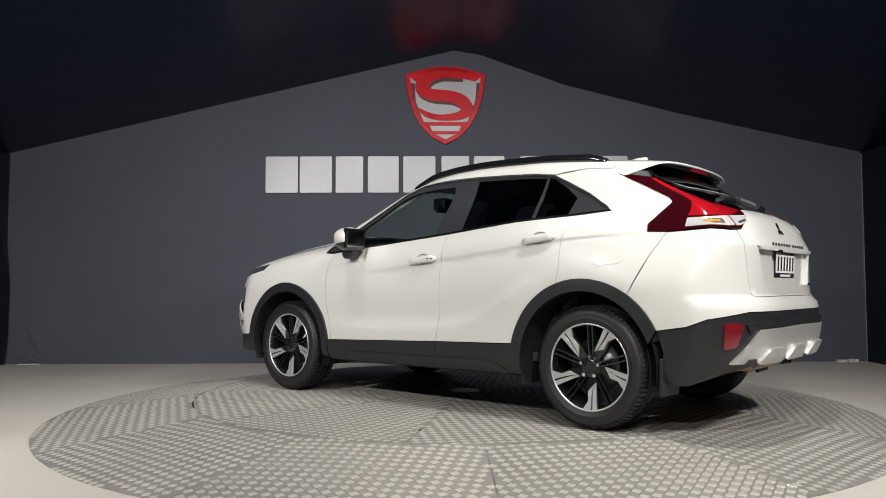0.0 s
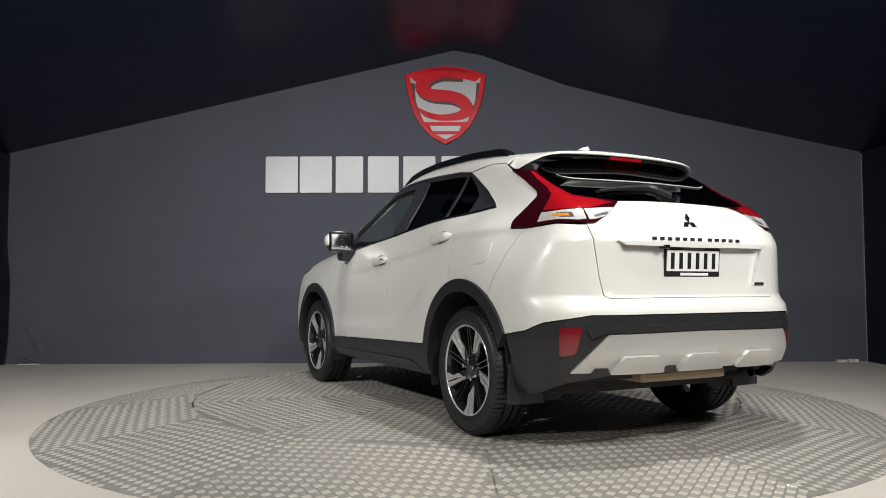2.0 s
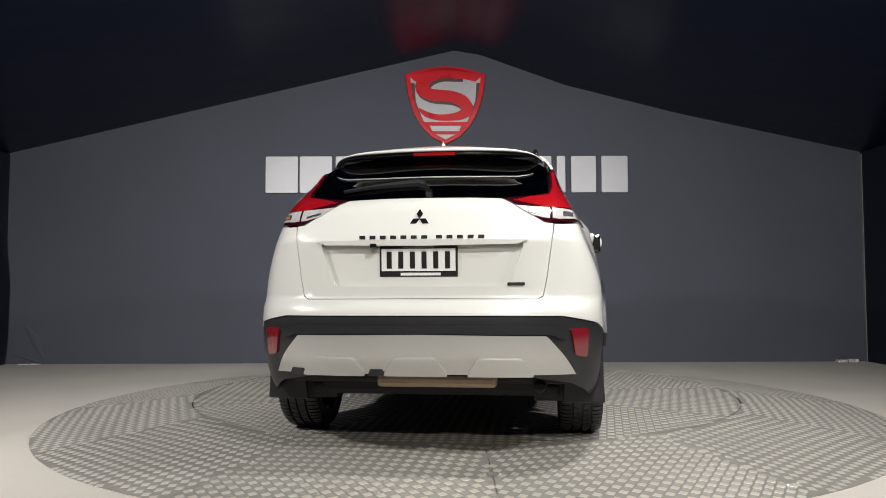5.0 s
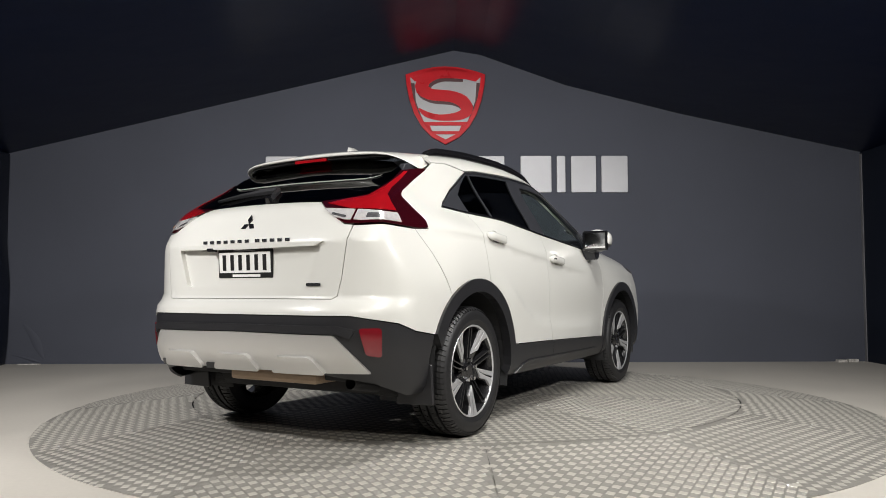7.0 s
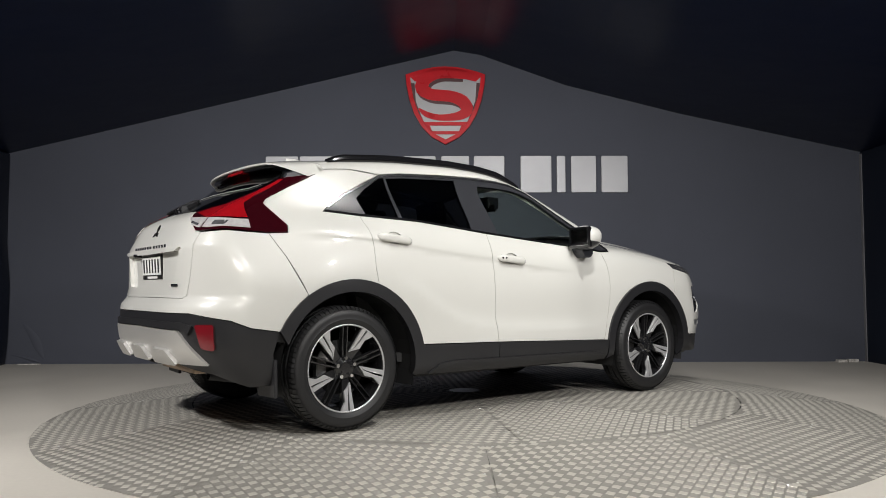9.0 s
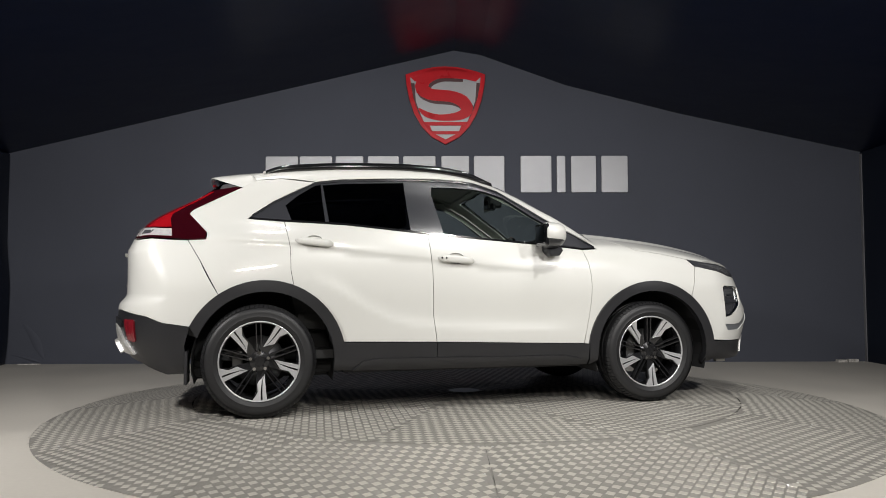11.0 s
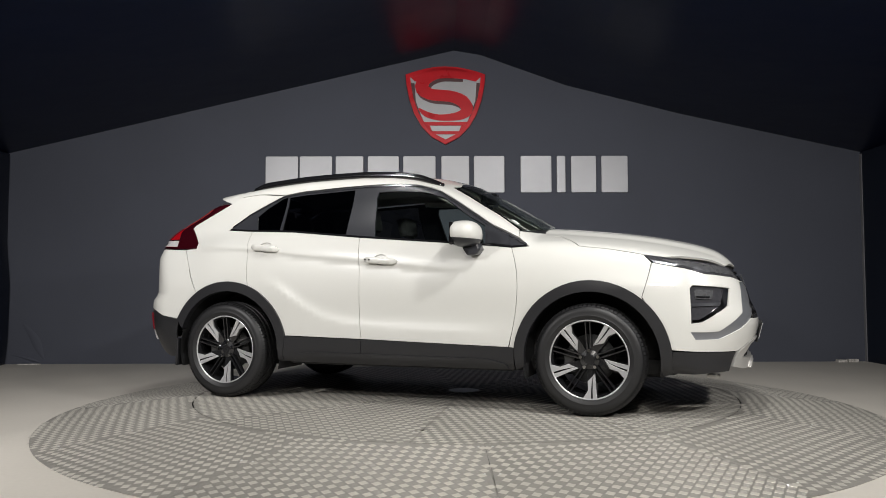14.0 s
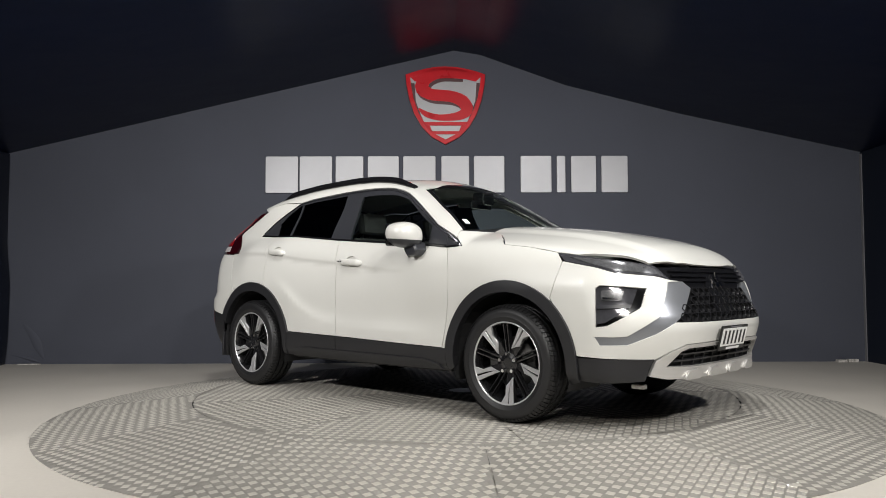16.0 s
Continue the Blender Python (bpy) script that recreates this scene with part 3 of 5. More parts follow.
LAMP_SMOKE = mat("smoked_lamp_lens", (0.085, 0.085, 0.095), 0.12, metal=0.5, grain=50, vary=0.3, coat=1.0)
AMBER = mat("amber_lens", (0.6, 0.22, 0.02), 0.2, coat=1.0)
PLATE_WHITE = mat("plate_white", (0.72, 0.72, 0.70), 0.35, grain=300, vary=0.03)
PLATE_BLACK = mat("plate_black", (0.012, 0.012, 0.012), 0.35)
GLASS = glass("clear_green_glass", (0.84, 0.91, 0.87))
PRIVACY = glass("privacy_glass", (0.055, 0.055, 0.06))
REAR_GLASS = glass("dark_rear_glass", (0.03, 0.03, 0.033))

from mathutils.geometry import delaunay_2d_cdt


def dense(outline, step):
    out = []
    for (a, b), (c, d) in zip(outline, outline[1:] + outline[:1]):
        n = max(1, int(math.ceil(math.hypot(c - a, d - b) / step)))
        out += [(a + (c - a) * k / n, b + (d - b) * k / n) for k in range(n)]
    return out


def rounded(outline, cut, n=3):
    """Corners of an outline eased over a length."""
    p, out = [np.array(q, float) for q in outline], []
    for k in range(len(p)):
        a, b, c = p[k - 1], p[k], p[(k + 1) % len(p)]
        la, lc = np.linalg.norm(a - b), np.linalg.norm(c - b)
        f, g = b + (a - b) * min(cut, la * 0.4) / la, b + (c - b) * min(cut, lc * 0.4) / lc
        for i in range(n + 1):
            t = i / n
            out.append(tuple((1 - t) ** 2 * f + 2 * t * (1 - t) * b + t * t * g))
    return out


def sheet_mesh(kind, outline, offset=0.0, holes=(), step=0.035, gap=0.0017, flange=0.014, extra=(), full=False, hole_flange=None):
    """Points and triangles of a panel cut out of the car's surface, with its edges turned inwards."""
    outline = [tuple(map(float, q)) for q in outline]
    if full:
        outline = outline + [(q[0], -q[1]) if kind == "top" else (-q[0], q[1]) for q in reversed(outline) if abs(q[1] if kind == "top" else q[0]) > 1e-6]
    loops = [shrink(dense(outline, step), gap)] + [shrink(dense([tuple(map(float, q)) for q in h], step), -gap * 0.5) for h in holes]
    pts, edges = [], []
    for lp in loops:
        base = len(pts)
        pts += [tuple(q) for q in lp]
        edges += [(base + k, base + (k + 1) % len(lp)) for k in range(len(lp))]
    rim = np.array(pts)
    lo, hi = rim.min(0), rim.max(0)
    gx, gy = np.meshgrid(np.arange(lo[0] + step / 2, hi[0], step), np.arange(lo[1] + step / 2, hi[1], step * 0.87))
    gx[::2] += step / 2
    g = np.stack([gx.ravel(), gy.ravel()], 1)
    if len(extra):
        extra = np.asarray(extra, float)
        apart = np.min(np.hypot(g[:, None, 0] - extra[None, :, 0], g[:, None, 1] - extra[None, :, 1]), axis=1)
        g = np.concatenate([g[apart > 0.5 * step], extra])
    ok = inside(loops[0], g[:, 0], g[:, 1])
    for h in loops[1:]:
        ok &= ~inside(h, g[:, 0], g[:, 1])
    g = g[ok]
    if len(g):
        near = np.min(np.hypot(g[:, None, 0] - rim[None, :, 0], g[:, None, 1] - rim[None, :, 1]), axis=1)
        g = g[near > 0.45 * step]
    allp = [Vector(q) for q in pts] + [Vector(q) for q in g.tolist()]
    v2, _, f2, _, _, _ = delaunay_2d_cdt(allp, edges, [], 0, 1e-7)
    v2 = np.array([tuple(q) for q in v2])
    tri = np.array([f for f in f2 if len(f) == 3])
    cen = v2[tri].mean(1)
    ok = inside(loops[0], cen[:, 0], cen[:, 1])
    for h in loops[1:]:
        ok &= ~inside(h, cen[:, 0], cen[:, 1])
    e0, e1, e2 = (v2[tri[:, 1]] - v2[tri[:, 0]], v2[tri[:, 2]] - v2[tri[:, 1]], v2[tri[:, 0]] - v2[tri[:, 2]])
    area = np.abs(e0[:, 0] * e1[:, 1] - e0[:, 1] * e1[:, 0])
    longest = np.maximum.reduce([np.hypot(*e0.T), np.hypot(*e1.T), np.hypot(*e2.T)])
    tri = tri[ok & (area / longest > 0.0009)]
    p = project(kind, v2[:, 0], v2[:, 1])
    nrm = normals(p)
    fn = np.cross(p[tri[:, 1]] - p[tri[:, 0]], p[tri[:, 2]] - p[tri[:, 0]])
    flip = np.sum(fn * nrm[tri[:, 0]], axis=1) < 0
    tri[flip] = tri[flip][:, ::-1]
    verts = (p + offset * nrm).tolist()
    faces = tri.tolist()
    seen = {}
    for f in faces:
        for k in range(3):
            seen[(f[k], f[(k + 1) % 3])] = True
    rimmed = {}
    for a, b in [e for e in seen if (e[1], e[0]) not in seen]:
        for q in (a, b):
            if q not in rimmed:
                rimmed[q] = len(verts)
                verts += [(p[q] + offset * nrm[q]).tolist(), (p[q] + (offset - flange) * nrm[q]).tolist()]
        faces.append((rimmed[b], rimmed[a], rimmed[a] + 1, rimmed[b] + 1))
    return verts, faces, nrm


def skin(name, data, material, parent, side=1, label="", smooth=True):
    verts, faces, nrm = data
    if side < 0:
        nrm = nrm * np.array([1.0, -1.0, 1.0])
        verts = [(x, -y, z) for x, y, z in verts]
        faces = [tuple(reversed(f)) for f in faces]
    me = bpy.data.meshes.new(name)
    me.from_pydata(verts, [], [list(f) for f in faces])
    ob = mesh_part(name, me, material, parent, label)
    flags = [len(f) == 3 for f in faces]
    me.polygons.foreach_set("use_smooth", flags)
    loops = []
    for f, face in zip(faces, me.polygons):
        loops += [nrm[q] for q in f] if len(f) == 3 else [tuple(face.normal)] * 4
    me.normals_split_custom_set(loops)
    return ob


def both(name, data, material, parent, label=""):
    return [skin(name, data, material, parent, s, label) for s in (1, -1)]


def side_y(x, z):
    return float(project("side", [x], [z])[0, 1])


def nose(*pts):
    """Nose coordinates from points: ('s', x, z) seen from the side, ('f', y, z) seen from the front."""
    out = []
    for way, a, z in pts:
        if way == "s":
            x, y = a, side_y(a, z)
        else:
            s = solve(lambda s: (s, np.array([a]), np.array([z])), np.array([0.9]), np.array([2.7]))
            x, y = float(s[0]), a
        out.append((math.atan2(y, x - NOSE_AXIS), z))
    return out


def tail(*pts):
    out = []
    for way, a, z in pts:
        if way == "s":
            x, y = a, side_y(a, z)
        else:
            s = solve(lambda s: (-s, np.array([a]), np.array([z])), np.array([0.9]), np.array([2.7]))
            x, y = -float(s[0]), a
        out.append((math.atan2(y, TAIL_AXIS - x), z))
    return out


def arch(cx, cz, r, a0, a1, n=16):
    return [(cx + r * math.cos(radians(a0 + (a1 - a0) * k / n)), cz + r * math.sin(radians(a0 + (a1 - a0) * k / n))) for k in range(n + 1)]


def crease_rows(x0, x1):
    xs = np.arange(x0, x1, 0.03)
    zc = pchip(CREASE_X, CREASE_Z, xs)
    return np.concatenate([np.stack([xs, zc + d], 1) for d in (0.016, 0.003, -0.003, -0.016)])


car = tagged(empty("car"), "pearl white compact crossover with black lower cladding on the turntable", "car")

# side skin: doors, wings, quarters, cladding, glass
FA, RA, AZ = 1.345, -1.302, 0.352
fender = [(0.846, 0.505), (0.866, 0.605), (0.880, 0.705), (0.886, 0.800), (0.882, 0.890), (0.866, 0.975), (0.838, 1.057), (0.952, 1.064), (0.885, 1.122), (0.865, 1.172), (1.0, 1.163), (1.12, 1.135), (1.208, 1.100), (1.268, 1.061), (1.459, 1.038),
          (1.667, 0.998), (1.715, 0.948), (1.701, 0.880), (1.682, 0.810), (1.659, 0.738)] + arch(FA, AZ, 0.487, 49, 173) + [(0.826, 0.414)]
front_door = [(-0.216, 0.446), (0.823, 0.415), (0.846, 0.505), (0.866, 0.605), (0.880, 0.705), (0.886, 0.800), (0.882, 0.890), (0.866, 0.975), (0.838, 1.057), (0.70, 1.072), (0.495, 1.090), (0.10, 1.121), (-0.262, 1.150), (-0.239, 0.909), (-0.235, 0.610)]
rear_door = [(-0.216, 0.446), (-0.235, 0.610), (-0.239, 0.909), (-0.262, 1.150), (-0.798, 1.202), (-1.187, 1.222), (-1.152, 1.043), (-1.150, 0.911), (-1.132, 0.810)] + arch(RA, AZ, 0.493, 68, 12.5, 10)
quarter = [(-1.132, 0.810), (-1.150, 0.911), (-1.152, 1.043), (-1.187, 1.222), (-1.413, 1.239), (-1.385, 1.264), (-1.257, 1.356), (-1.10, 1.440), (-0.985, 1.496), (-1.20, 1.515), (-1.36, 1.500), (-1.451, 1.448),
           (-1.600, 1.372), (-1.743, 1.295), (-1.770, 1.267), (-1.657, 1.144), (-1.662, 1.101), (-1.769, 1.096), (-1.694, 0.970), (-1.583, 0.760)] + arch(RA, AZ, 0.493, 124, 71, 10)
crease = crease_rows(-1.62, 0.5)
both("front_wing", sheet_mesh("side", fender), WHITE, car)
def cup_outline(xm, zm, grow=0.0):
    return [(xm + (0.056 + grow) * math.cos(2 * math.pi * q / 20), zm + (0.037 + grow) * math.sin(2 * math.pi * q / 20)) for q in range(20)]


doors_f = both("front_door", sheet_mesh("side", front_door, holes=[cup_outline(-0.080, 0.990)], extra=crease), WHITE, car)
doors_r = both("rear_door", sheet_mesh("side", rear_door, holes=[cup_outline(-1.005, 1.094)], extra=crease), WHITE, car)
quarters = both("quarter_panel", sheet_mesh("side", quarter, extra=crease), WHITE, car)
both("front_arch_cladding", sheet_mesh("side", arch(FA, AZ, 0.488, -8, 172, 26) + [(0.868, 0.28)] + arch(FA, AZ, 0.420, 186, -12, 26), 0.016, gap=0, flange=0.05, step=0.03), CLAD, car)
both("rear_arch_cladding", sheet_mesh("side", arch(RA, AZ, 0.495, 12, 154, 26) + arch(RA, AZ, 0.425, 160, -8, 26) + [(-0.845, 0.285)], 0.016, gap=0, flange=0.05, step=0.03), CLAD, car)
both("sill_cladding", sheet_mesh("side", [(-0.216, 0.444), (-0.85, 0.456), (-0.862, 0.285), (-0.216, 0.277)], 0.012, flange=0.03), CLAD, car)
both("sill_cladding", sheet_mesh("side", [(-0.216, 0.444), (-0.216, 0.277), (0.86, 0.277), (0.862, 0.413)], 0.012, flange=0.03), CLAD, car)
both("sill_lip", sheet_mesh("side", [(-0.70, 0.335), (-0.60, 0.352), (0.66, 0.342), (0.80, 0.318), (0.82, 0.290), (-0.76, 0.290)], 0.022, flange=0.02, gap=0), CLAD, car)
window_line = [(-1.413, 1.240), (-1.187, 1.223), (-0.798, 1.203), (-0.262, 1.151), (0.10, 1.122), (0.495, 1.091), (0.70, 1.073), (0.838, 1.058), (0.950, 1.066), (0.885, 1.120), (0.697, 1.212), (0.512, 1.334),
               (0.380, 1.420), (0.282, 1.477), (0.20, 1.508), (0.122, 1.528), (-0.037, 1.540), (-0.314, 1.541), (-0.827, 1.517), (-0.983, 1.496), (-1.10, 1.440), (-1.257, 1.356), (-1.385, 1.265)]
glass_front = [(-0.150, 1.155), (0.495, 1.103), (0.655, 1.092), (0.640, 1.215), (0.506, 1.295), (0.317, 1.428), (0.20, 1.466), (0.121, 1.480), (-0.05, 1.490), (-0.192, 1.488), (-0.202, 1.440)]
glass_rear = [(-0.375, 1.178), (-0.388, 1.513), (-0.80, 1.494), (-0.933, 1.480), (-0.904, 1.211)]
glass_quarter = [(-0.930, 1.214), (-0.949, 1.482), (-0.985, 1.476), (-1.10, 1.402), (-1.178, 1.335), (-1.140, 1.230)]
both("window_surround", sheet_mesh("side", window_line, -0.004, [glass_front, glass_rear, glass_quarter], gap=0.001, flange=0.02), SATIN, car, "satin black window pillars and seals")
windows = both("front_window", sheet_mesh("side", glass_front, -0.009, gap=-0.004, flange=0.004), GLASS, car, "clear green-tinted glass")
both("rear_window", sheet_mesh("side", glass_rear, -0.009, gap=-0.004, flange=0.004), PRIVACY, car, "dark privacy glass")
both("quarter_window", sheet_mesh("side", glass_quarter, -0.009, gap=-0.004, flange=0.004), PRIVACY, car, "dark privacy glass")


def side_strip(line, width):
    """A thin band along a line on the side."""
    p = np.array(line, float)
    e = np.gradient(p, axis=0)
    n = np.stack([-e[:, 1], e[:, 0]], 1) / np.linalg.norm(e, axis=1, keepdims=True)
    return [tuple(q) for q in p + n * width / 2] + [tuple(q) for q in (p - n * width / 2)[::-1]]


both("belt_trim", sheet_mesh("side", side_strip([(-1.40, 1.243), (-1.187, 1.228), (-0.798, 1.208), (-0.262, 1.156), (0.10, 1.127), (0.495, 1.096), (0.838, 1.063), (0.935, 1.068)], 0.012), 0.003, gap=0, flange=0.01), GLOSS, car, "gloss black belt moulding")
both("upper_trim", sheet_mesh("side", side_strip([(0.935, 1.078), (0.80, 1.152), (0.690, 1.206), (0.505, 1.327), (0.278, 1.470), (0.120, 1.520), (-0.037, 1.533), (-0.314, 1.534), (-0.827, 1.510), (-0.983, 1.489), (-1.257, 1.350), (-1.385, 1.262)], 0.010), 0.002, gap=0, flange=0.008), DARK_CHROME, car)
both("mirror_quarter", sheet_mesh("side", [(0.665, 1.090), (0.830, 1.073), (0.815, 1.150), (0.655, 1.225)], 0.001, gap=0.003, flange=0.01), SATIN, car)

# top skin: bonnet, windscreen, roof
line = lambda pts: [(x, side_y(x, z)) for x, z in pts]
hood_edge = line([(1.12, 1.135), (1.208, 1.100), (1.268, 1.061), (1.459, 1.038), (1.667, 0.998)])
hood = [(1.045, 0.0), (1.035, 0.30), (1.0, 0.52), (1.03, 0.64)] + hood_edge + [(1.80, 0.790), (1.95, 0.728), (2.142, 0.614), (2.198, 0.411), (2.212, 0.20), (2.214, 0.0)]
skin("bonnet", sheet_mesh("top", hood, full=True), WHITE, car)
skin("cowl", sheet_mesh("top", [(1.06, 0.0), (1.05, 0.30), (1.015, 0.52), (1.06, 0.66), (0.93, 0.70), (0.86, 0.70), (0.93, 0.55), (0.985, 0.30), (1.0, 0.0)], -0.012, full=True, gap=0), CLAD, car)
screen = [(0.385, 0.0), (0.372, 0.30), (0.330, 0.500), (0.55, 0.585), (0.868, 0.700), (0.955, 0.52), (1.01, 0.30), (1.025, 0.0)]
skin("windscreen", sheet_mesh("top", screen, -0.002, full=True, gap=0.001, flange=0.005), GLASS, car, label="clear windscreen with a dark top edge")
skin("windscreen_seal", sheet_mesh("top", [(0.405, 0.0), (0.392, 0.30), (0.345, 0.510), (0.56, 0.595), (0.87, 0.710), (0.88, 0.690), (0.56, 0.570), (0.375, 0.485), (0.335, 0.30), (0.35, 0.0)], 0.001, full=True, gap=0, flange=0.004, step=0.025), GLOSS, car)
upper = line([(0.865, 1.172), (0.885, 1.121), (0.697, 1.213), (0.512, 1.335), (0.380, 1.421), (0.282, 1.478), (0.20, 1.509), (0.122, 1.529), (-0.037, 1.541), (-0.314, 1.542), (-0.827, 1.518), (-0.984, 1.497), (-1.20, 1.515), (-1.36, 1.50)])
roof = [(0.385, 0.0), (0.372, 0.30), (0.330, 0.500), (0.55, 0.585), (0.868, 0.700)] + upper + [(-1.40, 0.56), (-1.40, 0.0)]
skin("roof", sheet_mesh("top", roof, full=True), WHITE, car)
for s in (-1, 1):
    bm = bmesh.new()
    xs = np.linspace(-1.30, 0.27, 40)
    zz = project("top", xs, np.full(40, 0.535))[:, 2]
    lift = 0.036 * np.clip(np.minimum((xs + 1.32) / 0.12, (0.31 - xs) / 0.22), 0, 1) ** 0.7
    rings = []
    for x, z, u in zip(xs, zz, lift):
        rings.append([bm.verts.new((x, s * (0.537 + dy), z + dz)) for dy, dz in ((-0.018, -0.012), (-0.015, u), (-0.006, u + 0.008), (0.008, u + 0.007), (0.016, u - 0.004), (0.020, -0.016))])
    for a, b in zip(rings, rings[1:]):
        for k in range(6):
            bm.faces.new((a[k], a[(k + 1) % 6], b[(k + 1) % 6], b[k]))
    bm.faces.new(rings[0]), bm.faces.new(rings[-1])
    part("roof_rail", fix(bm), GLOSS, car, "gloss black roof rail", smooth=True)
bm = bmesh.new()
fin = []
for x, h, w in ((-1.12, 0.0, 0.028), (-1.19, 0.018, 0.026), (-1.25, 0.034, 0.02), (-1.31, 0.040, 0.014), (-1.315, 0.0, 0.020)):
    z = float(project("top", [x], [0.0])[0, 2]) - 0.006
    fin.append([bm.verts.new((x, -w, z)), bm.verts.new((x + 0.004, 0, z + h + 0.008)), bm.verts.new((x, w, z))])
for a, b in zip(fin, fin[1:]):
    for k in range(2):
        bm.faces.new((a[k], a[k + 1], b[k + 1], b[k]))
bm.faces.new(fin[0]), bm.faces.new(fin[-1])
part("aerial_fin", fix(bm), WHITE, car, "white shark-fin aerial", smooth=True)

# rear: tailgate, lamps, glass, bumper
gate_edge = [("f", 0.0, 0.747), ("f", 0.30, 0.746), ("f", 0.545, 0.745), ("f", 0.570, 0.760), ("f", 0.589, 0.851), ("f", 0.614, 1.030), ("f", 0.622, 1.100)]
recess = tail(("f", 0.485, 1.008), ("f", 0.415, 0.808), ("f", -0.415, 0.808), ("f", -0.485, 1.008))
recess = rounded(recess, 0.02)
gate = skin("tailgate", sheet_mesh("tail", tail(*gate_edge, ("f", 0.582, 1.104), ("f", 0.48, 1.165), ("f", 0.376, 1.230), ("f", 0.2, 1.236), ("f", 0.0, 1.238)), holes=[recess], full=True, flange=0.026), WHITE, car)
skin("plate_recess", sheet_mesh("tail", recess, -0.024, gap=-0.002), WHITE, gate)
lip = tail(("f", 0.50, 1.020), ("f", 0.45, 1.000), ("f", 0.0, 0.994), ("f", -0.45, 1.000), ("f", -0.50, 1.020), ("f", 0.0, 1.026))
skin("handle_lip", sheet_mesh("tail", lip, 0.014, gap=0, flange=0.03), WHITE, gate)
lamp = tail(("s", -1.664, 1.103), ("s", -1.769, 1.098), ("s", -1.90, 1.106), ("s", -1.99, 1.112), ("f", 0.640, 1.104), ("f", 0.582, 1.104), ("f", 0.48, 1.165), ("f", 0.376, 1.230), ("f", 0.50, 1.242), ("f", 0.598, 1.262)) \
    + tail(("f", 0.606, 1.30), ("f", 0.606, 1.36), ("f", 0.604, 1.42), ("s", -1.50, 1.449), ("s", -1.452, 1.447), ("s", -1.600, 1.371), ("s", -1.743, 1.294), ("s", -1.769, 1.266), ("s", -1.659, 1.146))
lamps = both("tail_lamp", sheet_mesh("tail", rounded(lamp, 0.012, 2), 0.004, step=0.03, flange=0.03), LAMP_DARK, car, "dark red and clear tail lamp")
band = tail(("f", 0.43, 1.214), ("f", 0.585, 1.178), ("f", 0.70, 1.176), ("s", -1.905, 1.176), ("s", -1.868, 1.178), ("s", -1.876, 1.225), ("s", -1.866, 1.262), ("s", -1.80, 1.305), ("s", -1.68, 1.372), ("f", 0.628, 1.412), ("f", 0.618, 1.412), ("f", 0.618, 1.36), ("f", 0.618, 1.30), ("f", 0.600, 1.252), ("f", 0.50, 1.234))
clear = tail(("s", -1.862, 1.118), ("s", -1.99, 1.124), ("f", 0.650, 1.118), ("f", 0.614, 1.122), ("f", 0.614, 1.176), ("f", 0.70, 1.170), ("s", -1.915, 1.168), ("s", -1.866, 1.168))
inner_clear = tail(("f", 0.604, 1.120), ("f", 0.575, 1.122), ("f", 0.517, 1.138), ("f", 0.440, 1.186), ("f", 0.604, 1.177))
red_data, clear_data = sheet_mesh("tail", band, 0.007, step=0.03, gap=0.001, flange=0.006), sheet_mesh("tail", clear, 0.007, step=0.03, gap=0.001, flange=0.006)
amber = sheet_mesh("tail", tail(("f", 0.680, 1.138), ("f", 0.722, 1.140), ("f", 0.722, 1.152), ("f", 0.680, 1.152)), 0.0085, gap=0, flange=0.004)
outer_bar = sheet_mesh("tail", rounded(tail(("f", 0.664, 1.132), ("f", 0.712, 1.134), ("f", 0.712, 1.158), ("f", 0.664, 1.158)), 0.006, 2), 0.0072, gap=0, flange=0.004)
inner_bar = sheet_mesh("tail", tail(("f", 0.50, 1.150), ("f", 0.575, 1.132), ("f", 0.575, 1.142), ("f", 0.50, 1.160)), 0.009, gap=0, flange=0.004)
for k, s in enumerate((1, -1)):
    skin("red_lens", red_data, LAMP_RED, lamps[k], s, "bright red lens band")
    skin("clear_lens", clear_data, LAMP_CLEAR, lamps[k], s, "clear reversing lens")
    skin("indicator", amber, AMBER, lamps[k], s) if s > 0 else None
    skin("clear_lens", sheet_mesh("tail", inner_clear, 0.007, step=0.03, gap=0.001, flange=0.006), LAMP_CLEAR, lamps[k], s, "clear reversing lens")
    skin("lens_bar", inner_bar, LAMP_GREY, lamps[k], s)
    skin("lens_bar", outer_bar, LAMP_GREY, lamps[k], s)
rear_glass = tail(("f", 0.0, 1.240), ("f", 0.2, 1.239), ("f", 0.376, 1.233), ("f", 0.50, 1.245), ("f", 0.598, 1.265)) + tail(("f", 0.602, 1.30), ("f", 0.602, 1.36), ("f", 0.600, 1.43), ("f", 0.50, 1.49), ("f", 0.30, 1.52), ("f", 0.0, 1.53))
skin("rear_glass", sheet_mesh("tail", rear_glass, -0.002, full=True, step=0.03), REAR_GLASS, gate, label="black-tinted rear window")
# highlight along the pane edge, put in as a thin silver strip
skin("rear_glass_rib_shine", sheet_mesh("tail", tail(("f", 0.0, 1.376), ("f", 0.25, 1.374), ("f", 0.45, 1.374), ("f", 0.50, 1.384), ("f", 0.54, 1.400), ("f", 0.50, 1.380), ("f", 0.45, 1.369), ("f", 0.25, 1.368), ("f", 0.0, 1.370)), 0.004, full=True, gap=0, flange=0.003), SILVER, gate, label="thin edge between the two rear panes, silver for its reflected highlight")

SPAN = np.array([0.0, 0.15, 0.30, 0.42, 0.50, 0.55, 0.585, 0.605])
